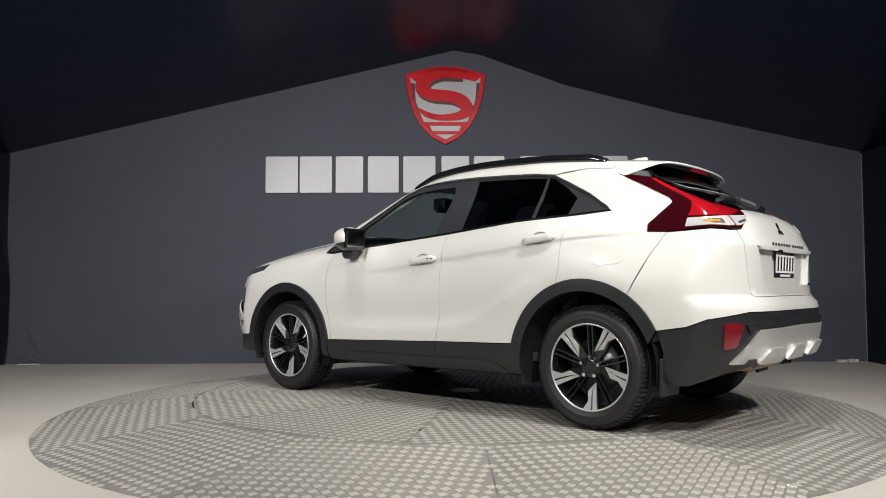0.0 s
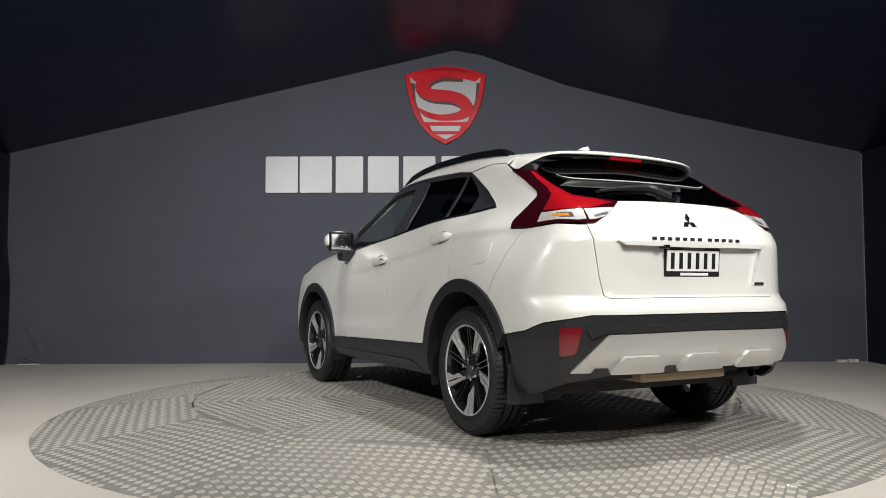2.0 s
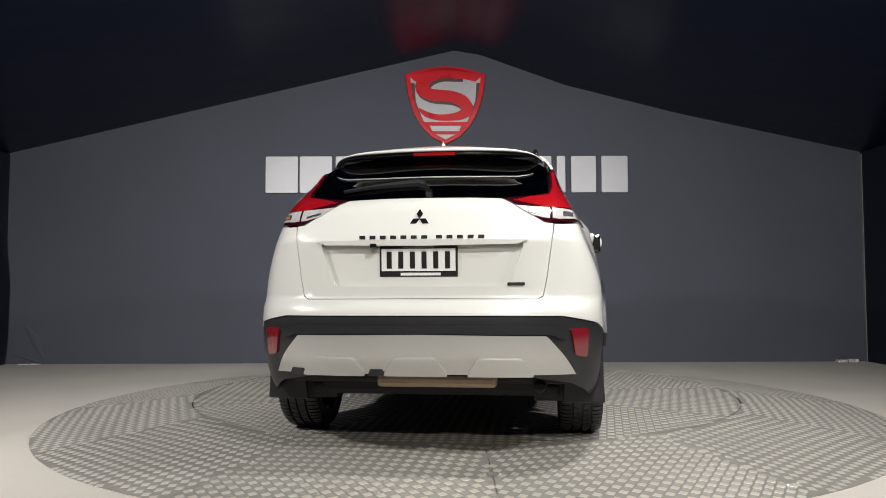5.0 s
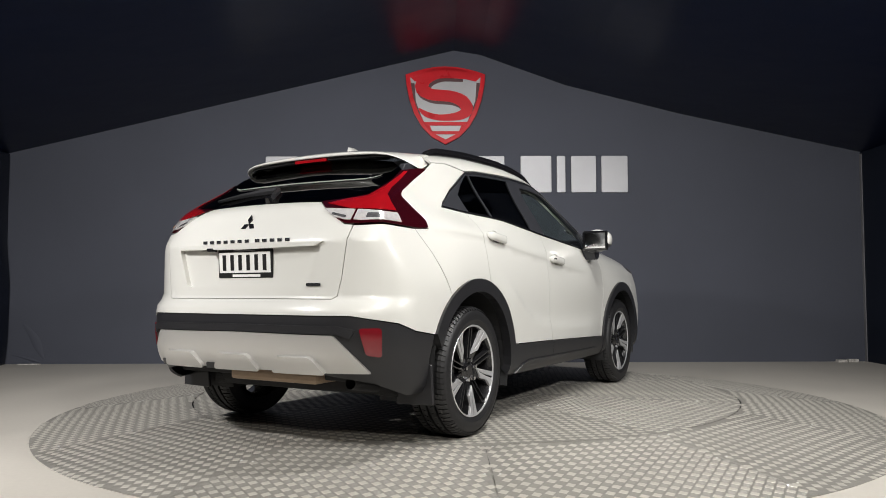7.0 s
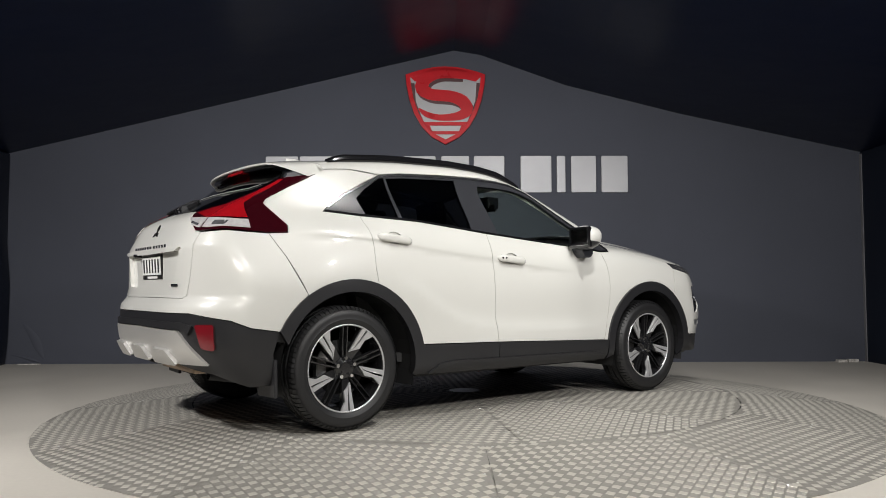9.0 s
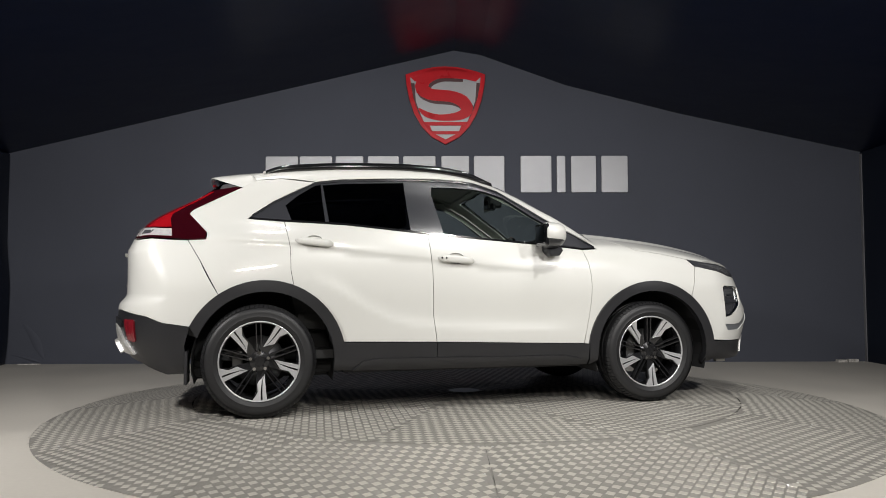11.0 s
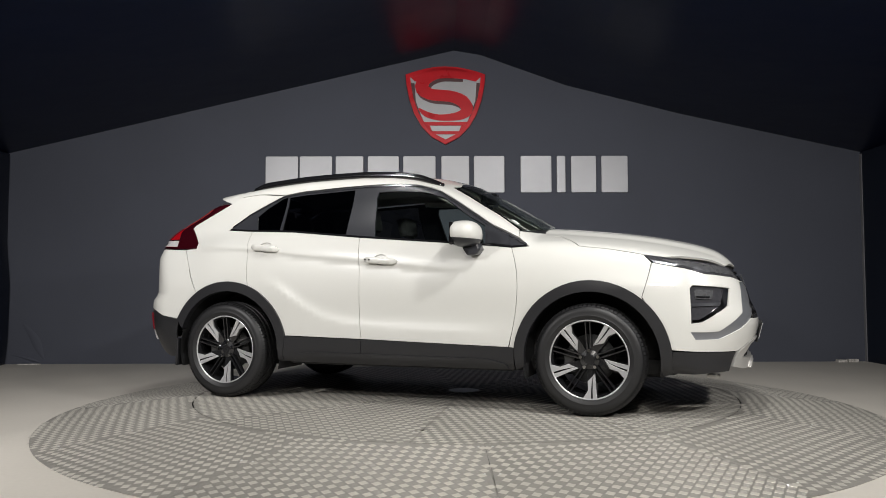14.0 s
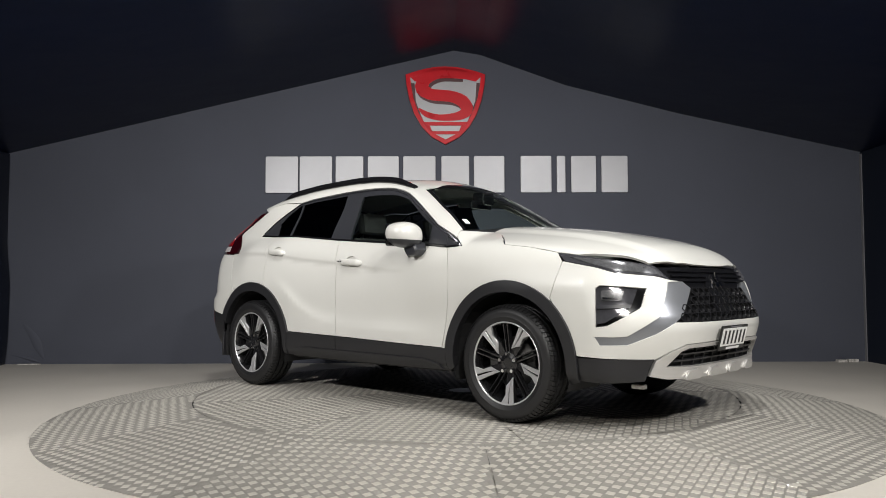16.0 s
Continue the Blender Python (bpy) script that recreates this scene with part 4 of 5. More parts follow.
LIP_X, LIP_Z = (-1.668, -1.667, -1.660, -1.648, -1.629, -1.590, -1.525, -1.450), (1.549, 1.548, 1.544, 1.537, 1.524, 1.504, 1.478, 1.452)
JOIN_X = (-1.385, -1.384, -1.375, -1.350, -1.320, -1.295, -1.330, -1.425)
span = np.concatenate([np.linspace(0, 0.5, 9), np.linspace(0.525, 0.605, 6)])
lip_x, lip_z, join_x = pchip(SPAN, LIP_X, span), pchip(SPAN, LIP_Z, span), pchip(SPAN, JOIN_X, span)
join_z = np.where(span < 0.58, project("top", join_x, np.minimum(span, 0.58))[:, 2], 0) + 0.004
join_z[span >= 0.58] = np.interp(span[span >= 0.58], (0.579, 0.605), (1.515, 1.462))


def blade(bm, inset, stops, drop):
    """Rows from the roof joint to the lip and round under it."""
    rows_ = []
    for t, sink in stops:
        row = []
        for side in (-1, 1):
            pts = []
            for y, x0, z0, x1, z1 in zip(span, join_x, join_z, lip_x, lip_z):
                bow = 0.010 * math.sin(math.pi * min(t, 1.0)) * (1 - y / 0.7)
                pts.append((x0 + (x1 - x0) * t, side * (y - inset * (y / 0.6)), z0 + (z1 - z0) * t + bow - sink * (1 - (y / 0.605) ** 4) - drop))
            row += pts[:0:-1] if side < 0 else pts
        rows_.append([bm.verts.new(q) for q in row])
    for a, b in zip(rows_, rows_[1:]):
        for k in range(len(a) - 1):
            bm.faces.new((a[k], a[k + 1], b[k + 1], b[k]))
    return bm


spoiler = part("roof_spoiler", fix(blade(bmesh.new(), 0.0, ((0.0, 0.0), (0.25, 0.0), (0.5, 0.0), (0.75, 0.0), (0.93, 0.0), (1.0, 0.004), (1.01, 0.012), (0.98, 0.019), (0.86, 0.021)), 0.0)), WHITE, gate, "white roof spoiler with turned-down sides", smooth=True)
part("spoiler_underside", fix(blade(bmesh.new(), 0.012, ((0.0, 0.012), (0.5, 0.018), (0.90, 0.021), (0.93, 0.036), (0.80, 0.052), (0.45, 0.066), (0.2, 0.07)), 0.0)), GLOSS, spoiler, "gloss black underside", smooth=True)
for s in (-1, 1):
    bm = bmesh.new()
    prism(bm, [(-1.44, 1.450), (-1.50, 1.418), (-1.60, 1.425), (-1.575, 1.470), (-1.46, 1.490)], s * 0.548, s * 0.585, lambda u, v, w: (u, w, v))
    part("spoiler_fin", soften(fix(bm), 0.006, 1), SATIN, gate)
part("brake_lamp", box(-1.655, -1.60, -0.110, 0.120, 1.511, 1.530, 0.005), LAMP_RED, gate, "red high brake lamp")

bumper_top = tail(*gate_edge[:-1], ("f", 0.624, 1.098), ("f", 0.66, 1.098), ("s", -1.99, 1.106), ("s", -1.90, 1.100), ("s", -1.769, 1.094), ("s", -1.694, 0.970), ("s", -1.583, 0.760), ("s", -1.655, 0.690), ("s", -1.715, 0.610), ("s", -1.745, 0.566),
                  ("s", -1.90, 0.590), ("f", 0.825, 0.630), ("f", 0.654, 0.667), ("f", 0.30, 0.668), ("f", 0.0, 0.668))
skin("rear_bumper", sheet_mesh("tail", bumper_top, 0.0, full=True, step=0.035), WHITE, car)
bumper_low = tail(("f", 0.0, 0.666), ("f", 0.30, 0.666), ("f", 0.654, 0.665), ("f", 0.825, 0.628), ("s", -1.90, 0.588), ("s", -1.745, 0.564), ("s", -1.775, 0.45), ("s", -1.74, 0.28), ("s", -1.876, 0.274), ("f", 0.70, 0.345), ("f", 0.45, 0.390), ("f", 0.0, 0.393))
skin("lower_bumper", sheet_mesh("tail", bumper_low, -0.004, full=True, step=0.03), CLAD, car, label="black textured lower bumper")
skin("bumper_ledge", sheet_mesh("tail", tail(("f", 0.0, 0.622), ("f", 0.60, 0.620), ("f", 0.675, 0.602), ("f", 0.655, 0.560), ("f", 0.60, 0.582), ("f", 0.0, 0.588)), 0.010, full=True, gap=0, flange=0.016), CLAD, car)
skid = skin("skid_plate", sheet_mesh("tail", rounded(tail(("f", 0.0, 0.583), ("f", 0.58, 0.577), ("f", 0.712, 0.400), ("f", 0.60, 0.402), ("f", 0.0, 0.402), ), 0.0, 1), 0.012, full=True, step=0.03, gap=0, flange=0.02), SILVER, car, label="satin silver rear skid plate")
for c in (0.405, 0.02, -0.37):
    skin("skid_boss", sheet_mesh("tail", rounded(tail(("f", c - 0.10, 0.482), ("f", c + 0.10, 0.482), ("f", c + 0.155, 0.404), ("f", c - 0.155, 0.404)), 0.02), 0.034, gap=0, flange=0.024), SILVER, skid)
    skin("skid_slot", sheet_mesh("tail", tail(("f", c + 0.158, 0.425), ("f", c + 0.215, 0.425), ("f", c + 0.23, 0.396), ("f", c + 0.14, 0.396)), 0.018, gap=0, flange=0.01), CLAD, skid) if c > 0 else None
reflector = rounded(tail(("f", 0.774, 0.611), ("f", 0.690, 0.610), ("f", 0.712, 0.486), ("f", 0.767, 0.474)), 0.015)
both("reflector", sheet_mesh("tail", reflector, 0.006, gap=0, flange=0.012), REFLECTOR, car, "red bumper reflector")


def oriented(bm, origin, normal, up=(0, 0, 1)):
    """Turns a flat thing made in local x (right), y (up), z (out) onto a surface."""
    z = Vector(normal).normalized()
    x = Vector(up).cross(z).normalized()
    y = z.cross(x)
    m = Matrix((x, y, z)).transposed().to_4x4()
    bm.transform(Matrix.Translation(origin) @ m)
    return bm


def number_plate(parent, origin, normal):
    w, h = 0.186, 0.073
    holder = part("number_plate", oriented(box(-w, w, -h, h, -0.008, 0.004, 0.004), origin, normal), PLATE_BLACK, parent, "white number plate in a black holder")
    part("plate_face", oriented(box(-w + 0.010, w - 0.010, -h + 0.027, h - 0.014, 0.004, 0.007, 0.001), origin, normal), PLATE_WHITE, holder)
    for k in range(6):
        x = -0.139 + k * 0.0555
        part("plate_bar", oriented(box(x - 0.012, x + 0.012, -0.034, 0.046, 0.0075, 0.0085), origin, normal), PLATE_BLACK, holder)
    part("holder_bar", oriented(box(-0.085, 0.105, -0.067, -0.054, 0.0045, 0.006), origin, normal), PLATE_WHITE, holder)
    part("holder_bar", oriented(box(-0.075, 0.075, 0.063, 0.069, 0.0045, 0.006), origin, normal), TRIM_GREY, holder)


def diamonds(parent, origin, normal, size, material):
    """Badge of three lozenges."""
    bm = bmesh.new()
    for a in (90, 210, 330):
        d, e = Vector((math.cos(radians(a)), math.sin(radians(a)))), Vector((-math.sin(radians(a)), math.cos(radians(a))))
        pts = [(0, 0), tuple(d * size * 0.5 + e * size * 0.29), tuple(d * size), tuple(d * size * 0.5 - e * size * 0.29)]
        prism(bm, pts, 0.0, size * 0.14)
    part("badge", oriented(fix(bm), origin, normal), material, parent, "three-lozenge badge")


TAIL_N = (-1.0, 0.0, -0.02)
number_plate(gate, (-2.150, 0.012, 0.923), (-1, 0, -0.06))
diamonds(gate, (float(project("tail", [0.0], [1.124])[0, 0]) + 0.002, 0.010, 1.124), (-1, 0, 0.4), 0.052, GLOSS)
for k in range(12):
    y = 0.278 - k * 0.0495 - (0.02 if k > 6 else 0)
    part("badge_bar", oriented(box(-0.014, 0.014, -0.008, 0.008, 0.0, 0.003), (-2.171 + 0.02 * y * y, y, 1.036), TAIL_N), DARK_CHROME, gate)
part("badge_bar", oriented(box(-0.040, 0.040, -0.007, 0.007, 0.0, 0.003), (float(project("tail", [-0.454], [0.815])[0, 0]) - 0.004, -0.445, 0.815), (-1, -0.12, 0)), DARK_CHROME, gate)
def wiper_arm():
    """Arm that rises from the pivot and tapers along the glass."""
    bm = bmesh.new()
    rings = []
    for t in np.linspace(0, 1, 15):
        y = -0.012 + 0.44 * t
        z = 1.278 + 0.052 * min(1, 9 * t) ** 0.6 - 0.045 * t ** 2
        s = solve(lambda s: (-s, np.array([y]), np.array([z])), np.array([0.9]), np.array([2.7]))
        w = 0.017 * (1 - 0.72 * t) + 0.003
        x = -float(s[0])
        rings.append([bm.verts.new((x - dx, y, z + dz)) for dx, dz in ((-0.004, -w), (0.026, -w), (0.034, 0.0), (0.026, w), (-0.004, w))])
    for a, b in zip(rings, rings[1:]):
        for q in range(5):
            bm.faces.new((a[q], a[(q + 1) % 5], b[(q + 1) % 5], b[q]))
    bm.faces.new(rings[0]), bm.faces.new(rings[-1])
    return fix(bm)


wiper = part("rear_wiper", wiper_arm(), CLAD, gate, "black rear wiper")
bm = bmesh.new()
bmesh.ops.create_cone(bm, cap_ends=True, segments=14, radius1=0.022, radius2=0.016, depth=0.03)
part("wiper_pivot", oriented(bm, (-2.020, -0.02, 1.262), (-0.55, 0, 0.83)), GLOSS, wiper)
part("tailgate_camera", box(-2.20, -2.155, 0.205, 0.235, 0.985, 1.005, 0.004), GLOSS, gate)

# nose: bumper, grille, lamps
fog = nose(("s", 1.936, 0.792), ("s", 1.955, 0.808), ("s", 2.06, 0.802), ("f", 0.690, 0.791), ("f", 0.738, 0.688), ("s", 2.006, 0.590), ("s", 1.942, 0.581))
cee = nose(("s", 1.938, 0.529), ("s", 2.030, 0.528), ("s", 2.098, 0.533), ("f", 0.671, 0.643), ("f", 0.600, 0.760), ("f", 0.560, 0.826), ("f", 0.430, 0.830), ("f", 0.372, 0.793), ("f", 0.539, 0.645), ("f", 0.598, 0.610), ("f", 0.70, 0.545), ("s", 2.094, 0.487), ("s", 1.965, 0.484))
lampline = [("s", 1.667, 0.996), ("s", 1.80, 0.978), ("s", 1.886, 0.965), ("f", 0.70, 0.938), ("f", 0.60, 0.915)]
drl = nose(*lampline, ("f", 0.535, 0.838), ("f", 0.62, 0.858), ("s", 2.02, 0.878), ("s", 1.909, 0.912), ("s", 1.731, 0.946))
mask = nose(("f", 0.0, 0.918), ("f", 0.30, 0.917), ("f", 0.50, 0.914), ("f", 0.598, 0.913), ("f", 0.535, 0.836), ("f", 0.425, 0.832), ("f", 0.370, 0.793), ("f", 0.539, 0.643), ("f", 0.592, 0.612), ("f", 0.3, 0.607), ("f", 0.0, 0.606))
bump = nose(("f", 0.0, 0.605), ("f", 0.30, 0.606), ("f", 0.595, 0.609), ("f", 0.541, 0.643), ("f", 0.374, 0.792), ("f", 0.430, 0.829), ("f", 0.533, 0.837), ("f", 0.62, 0.857), ("s", 2.02, 0.877), ("s", 1.909, 0.911), ("s", 1.731, 0.945), ("s", 1.717, 0.946), ("s", 1.701, 0.880), ("s", 1.682, 0.810), ("s", 1.660, 0.738)) \
    + nose(*[("s", x, z) for x, z in arch(FA, AZ, 0.487, 47, 8, 8)]) + nose(("s", 1.99, 0.411), ("f", 0.668, 0.409), ("f", 0.60, 0.452), ("f", 0.506, 0.487), ("f", 0.25, 0.490), ("f", 0.0, 0.490))
mirror_uv = lambda pts: [(-u, v) for u, v in pts]
front = skin("front_bumper", sheet_mesh("nose", bump, 0.0, [fog, mirror_uv(fog), cee, mirror_uv(cee)], full=True, step=0.035, flange=0.022), WHITE, car)
both("corner_trim", sheet_mesh("nose", cee, -0.006, gap=-0.001, step=0.03), BLADE, front, "satin grey chrome bumper blade")
grille = skin("grille", sheet_mesh("nose", mask, -0.020, full=True, gap=-0.004, step=0.035), GLOSS, car, label="gloss black hexagon grille")
fogs = both("fog_lamp", sheet_mesh("nose", fog, -0.016, gap=-0.002, step=0.03), LAMP_SMOKE, front, "smoked headlamp cluster")
for k, s in enumerate((1, -1)):
    skin("chrome_edge", sheet_mesh("nose", nose(("f", 0.694, 0.787), ("f", 0.742, 0.688), ("s", 2.012, 0.596), ("s", 1.985, 0.600), ("f", 0.772, 0.690), ("f", 0.728, 0.786)), -0.006, gap=0, flange=0.012), CHROME, fogs[k], s)
    skin("divider", sheet_mesh("nose", nose(("s", 1.945, 0.700), ("f", 0.745, 0.708), ("f", 0.748, 0.690), ("s", 1.945, 0.682)), -0.007, gap=0, flange=0.01), SATIN, fogs[k], s)
    skin("reflector_cup", sheet_mesh("nose", rounded(nose(("s", 1.965, 0.785), ("s", 2.075, 0.782), ("s", 2.065, 0.725), ("s", 1.965, 0.728)), 0.015), -0.009, gap=0, flange=0.01), LAMP_GREY, fogs[k], s)
    skin("lens_bar", sheet_mesh("nose", nose(("s", 1.975, 0.735), ("s", 2.05, 0.733), ("s", 2.05, 0.742), ("s", 1.975, 0.744)), -0.006, gap=0, flange=0.005), CHROME, fogs[k], s)
    skin("lens_bar", sheet_mesh("nose", nose(("s", 1.95, 0.600), ("s", 2.00, 0.605), ("f", 0.765, 0.672), ("f", 0.78, 0.672), ("s", 1.995, 0.592), ("s", 1.95, 0.590)), -0.008, gap=0, flange=0.005), CHROME, fogs[k], s)
heads = both("headlamp", sheet_mesh("nose", drl, 0.001, step=0.03, gap=0.001, flange=0.02), LAMP_SMOKE, car, "slim daytime running lamp")
strip_d = sheet_mesh("nose", nose(("s", 1.76, 0.968), ("s", 1.886, 0.955), ("f", 0.70, 0.926), ("f", 0.622, 0.905), ("f", 0.565, 0.850), ("f", 0.62, 0.868), ("s", 2.02, 0.890), ("s", 1.909, 0.922)), 0.004, gap=0, flange=0.006, step=0.025)
for k, s in enumerate((1, -1)):
    skin("clear_lens", strip_d, LAMP_GREY, heads[k], s)
# hexagon bars in the lower grille
bm = bmesh.new()
cells = []
for r in range(5):
    for c in range(-9, 10):
        y, z = (c + 0.5 * (r % 2)) * 0.074, 0.632 + r * 0.046
        half = 0.585 - (z - 0.612) * 1.15
        if abs(y) < half - 0.02 and z < 0.79:
            cells.append((y, z))
for y, z in cells:
    ring_o, ring_i, ring_d = [], [], []
    for k in range(6):
        a = radians(60 * k)
        for rad, out, dep in ((0.0425, ring_o, 0.0), (0.0345, ring_i, 0.0), (0.033, ring_d, -0.016)):
            yy, zz = y + rad * math.cos(a) * 0.98, z + rad * math.sin(a) * 0.68
            s = solve(lambda s: (s, np.array([yy]), np.array([zz])), np.array([0.9]), np.array([2.7]))
            out.append(bm.verts.new((float(s[0]) + dep - 0.004, yy, zz)))
    for k in range(6):
        j = (k + 1) % 6
        bm.faces.new((ring_o[k], ring_o[j], ring_i[j], ring_i[k]))
        bm.faces.new((ring_i[k], ring_i[j], ring_d[j], ring_d[k]))
part("hexagon_mesh", fix(bm), BLACK_RIM, grille)
for z in (0.900, 0.872, 0.845):
    skin("grille_slat", sheet_mesh("nose", nose(("f", 0.0, z), ("f", 0.50, z - 0.002), ("f", 0.50, z - 0.012), ("f", 0.0, z - 0.012)), -0.006, full=True, gap=0, flange=0.012), GLOSS, grille)
skin("badge_panel", sheet_mesh("nose", nose(("f", 0.0, 0.862), ("f", 0.10, 0.860), ("f", 0.16, 0.800), ("f", 0.10, 0.640), ("f", 0.0, 0.640)), -0.008, full=True, gap=0, flange=0.012), GLOSS, grille)
diamonds(grille, (2.262, 0.0, 0.824), (1, 0, 0.35), 0.062, CHROME)
number_plate(front, (2.350, 0.0, 0.503), (1, 0, -0.25))
low_clad = nose(*[("s", x, z) for x, z in arch(FA, AZ, 0.487, 7, -8, 3)]) + nose(("s", 1.80, 0.278), ("s", 1.95, 0.272), ("f", 0.70, 0.290), ("f", 0.690, 0.350), ("f", 0.670, 0.407), ("s", 1.99, 0.409))
both("corner_cladding", sheet_mesh("nose", low_clad, -0.002, step=0.03), CLAD, car)
intake = nose(("f", 0.61, 0.368), ("f", 0.535, 0.450), ("f", 0.48, 0.466), ("f", 0.0, 0.468), ("f", -0.48, 0.466), ("f", -0.535, 0.450), ("f", -0.61, 0.368), ("f", -0.35, 0.360), ("f", 0.0, 0.358), ("f", 0.35, 0.360))
skid_f = skin("front_skid_plate", sheet_mesh("nose", nose(("f", 0.0, 0.488), ("f", 0.25, 0.488), ("f", 0.506, 0.485), ("f", 0.60, 0.450), ("f", 0.668, 0.404), ("f", 0.690, 0.318), ("f", 0.60, 0.300), ("f", 0.0, 0.285)), 0.008, [intake], full=True, step=0.03, flange=0.03), SILVER, car, label="satin silver front skid plate")
skin("intake_backing", sheet_mesh("nose", intake, -0.035, gap=-0.02), UNDER, skid_f)
for z in (0.395, 0.430):
    skin("intake_slat", sheet_mesh("nose", nose(("f", 0.0, z), ("f", 0.56, z), ("f", 0.56, z - 0.008), ("f", 0.0, z - 0.008)), -0.012, full=True, gap=0, flange=0.02), CLAD, skid_f)
for c in range(-4, 5):
    y = c * 0.12
    skin("intake_post", sheet_mesh("nose", nose(("f", y - 0.003, 0.458), ("f", y + 0.003, 0.458), ("f", y + 0.003, 0.362), ("f", y - 0.003, 0.362)), -0.016, gap=0, flange=0.016), CLAD, skid_f)
for c in (-0.40, -0.14, 0.14, 0.40):
    skin("skid_boss", sheet_mesh("nose", rounded(nose(("f", c - 0.05, 0.345), ("f", c + 0.05, 0.345), ("f", c + 0.08, 0.296), ("f", c - 0.08, 0.296)), 0.015), 0.024, gap=0, flange=0.02), SILVER, skid_f)

# inner shell: closes the joints between panels
liner = [(-1.92, 1.05), (-1.70, 1.20), (-1.40, 1.22), (-0.80, 1.18), (-0.27, 1.13), (0.50, 1.07), (0.95, 1.04), (1.25, 1.03), (1.60, 0.95), (1.85, 0.88), (1.90, 0.45), (1.86, 0.40)] + arch(FA, AZ, 0.44, 0, 180, 14) + [(0.88, 0.30), (-0.84, 0.30)] + arch(RA, AZ, 0.44, 0, 160, 14) + [(-1.90, 0.55)]
both("inner_shell", sheet_mesh("side", liner, -0.026, gap=0, flange=0.004, step=0.06), UNDER, car)
skin("inner_shell", sheet_mesh("nose", nose(("f", 0.0, 0.90), ("f", 0.55, 0.88), ("s", 1.95, 0.85), ("s", 1.95, 0.32), ("f", 0.6, 0.30), ("f", 0.0, 0.30)), -0.05, full=True, gap=0, step=0.08), UNDER, car)
skin("inner_shell", sheet_mesh("tail", tail(("f", 0.0, 1.20), ("f", 0.40, 1.19), ("s", -1.85, 1.12), ("s", -1.85, 0.35), ("f", 0.6, 0.42), ("f", 0.0, 0.42)), -0.045, full=True, gap=0, step=0.08), UNDER, car)

# wheel wells and underside
for cx in (FA, RA):
    for s in (-1, 1):
        bm = bmesh.new()
        ring_pts = [(cx + 0.436 * math.cos(radians(a)), AZ + 0.436 * math.sin(radians(a))) for a in range(-18, 199, 12)]
        a = [bm.verts.new((x, s * 0.858, z)) for x, z in ring_pts]
        b = [bm.verts.new((x, s * 0.52, z)) for x, z in ring_pts]
        for k in range(len(a) - 1):
            bm.faces.new((a[k], a[k + 1], b[k + 1], b[k]))
        bm.faces.new(b)
        part("wheel_liner", fix(bm), UNDER, car)
part("floor_pan", box(-1.75, 1.85, -0.60, 0.60, 0.24, 0.34, 0.03), UNDER, car)
part("floor_pan", box(-0.82, 0.84, -0.80, 0.80, 0.255, 0.34, 0.02), UNDER, car)
part("rear_beam", box(-1.95, -1.78, -0.70, 0.70, 0.33, 0.40, 0.02), UNDER, car)
part("silencer", box(-2.02, -1.78, -0.345, 0.24, 0.315, 0.375, 0.02), SHIELD_METAL, car, "tan metal exhaust silencer")
bm = bmesh.new()
bmesh.ops.create_cone(bm, cap_ends=False, segments=18, radius1=0.033, radius2=0.033, depth=0.22)
bmesh.ops.rotate(bm, verts=bm.verts, matrix=Matrix.Rotation(radians(100), 3, "Y"))
bmesh.ops.translate(bm, verts=bm.verts, vec=(-1.90, -0.55, 0.318))
bmesh.ops.solidify(bm, geom=bm.faces, thickness=0.004)
part("exhaust_pipe", bm, UNDER, car, "dark exhaust tailpipe")
for s in (-1, 1):
    part("suspension_arm", box(-1.75, -1.32, s * 0.60 - 0.05, s * 0.60 + 0.05, 0.24, 0.30, 0.02), UNDER, car)
    bm = bmesh.new()
    prism(bm, [(s * 0.69, 0.42), (s * 0.865, 0.42), (s * 0.875, 0.22), (s * 0.66, 0.215)], -1.775, -1.755, lambda u, v, w: (w, u, v))
    part("mud_flap", soften(fix(bm), 0.004, 1), CLAD, car)
    part("tow_hook_cover", box(2.02, 2.10, s * 0.60 - 0.02, s * 0.60 + 0.02, 0.235, 0.262, 0.008), SILVER, car) if s < 0 else None


# wheels
def lathe(profile, n, s, material, name, parent, smooth=True):
    """Turns (radius, y) points round the wheel's axle."""
    bm = bmesh.new()
    rings = [[bm.verts.new((r * math.cos(2 * math.pi * k / n), s * y, r * math.sin(2 * math.pi * k / n))) for k in range(n)] for r, y in profile]
    for a, b in zip(rings, rings[1:]):
        for k in range(n):
            bm.faces.new((a[k], a[(k + 1) % n], b[(k + 1) % n], b[k]))
    return part(name, fix(bm), material, parent, smooth=smooth)


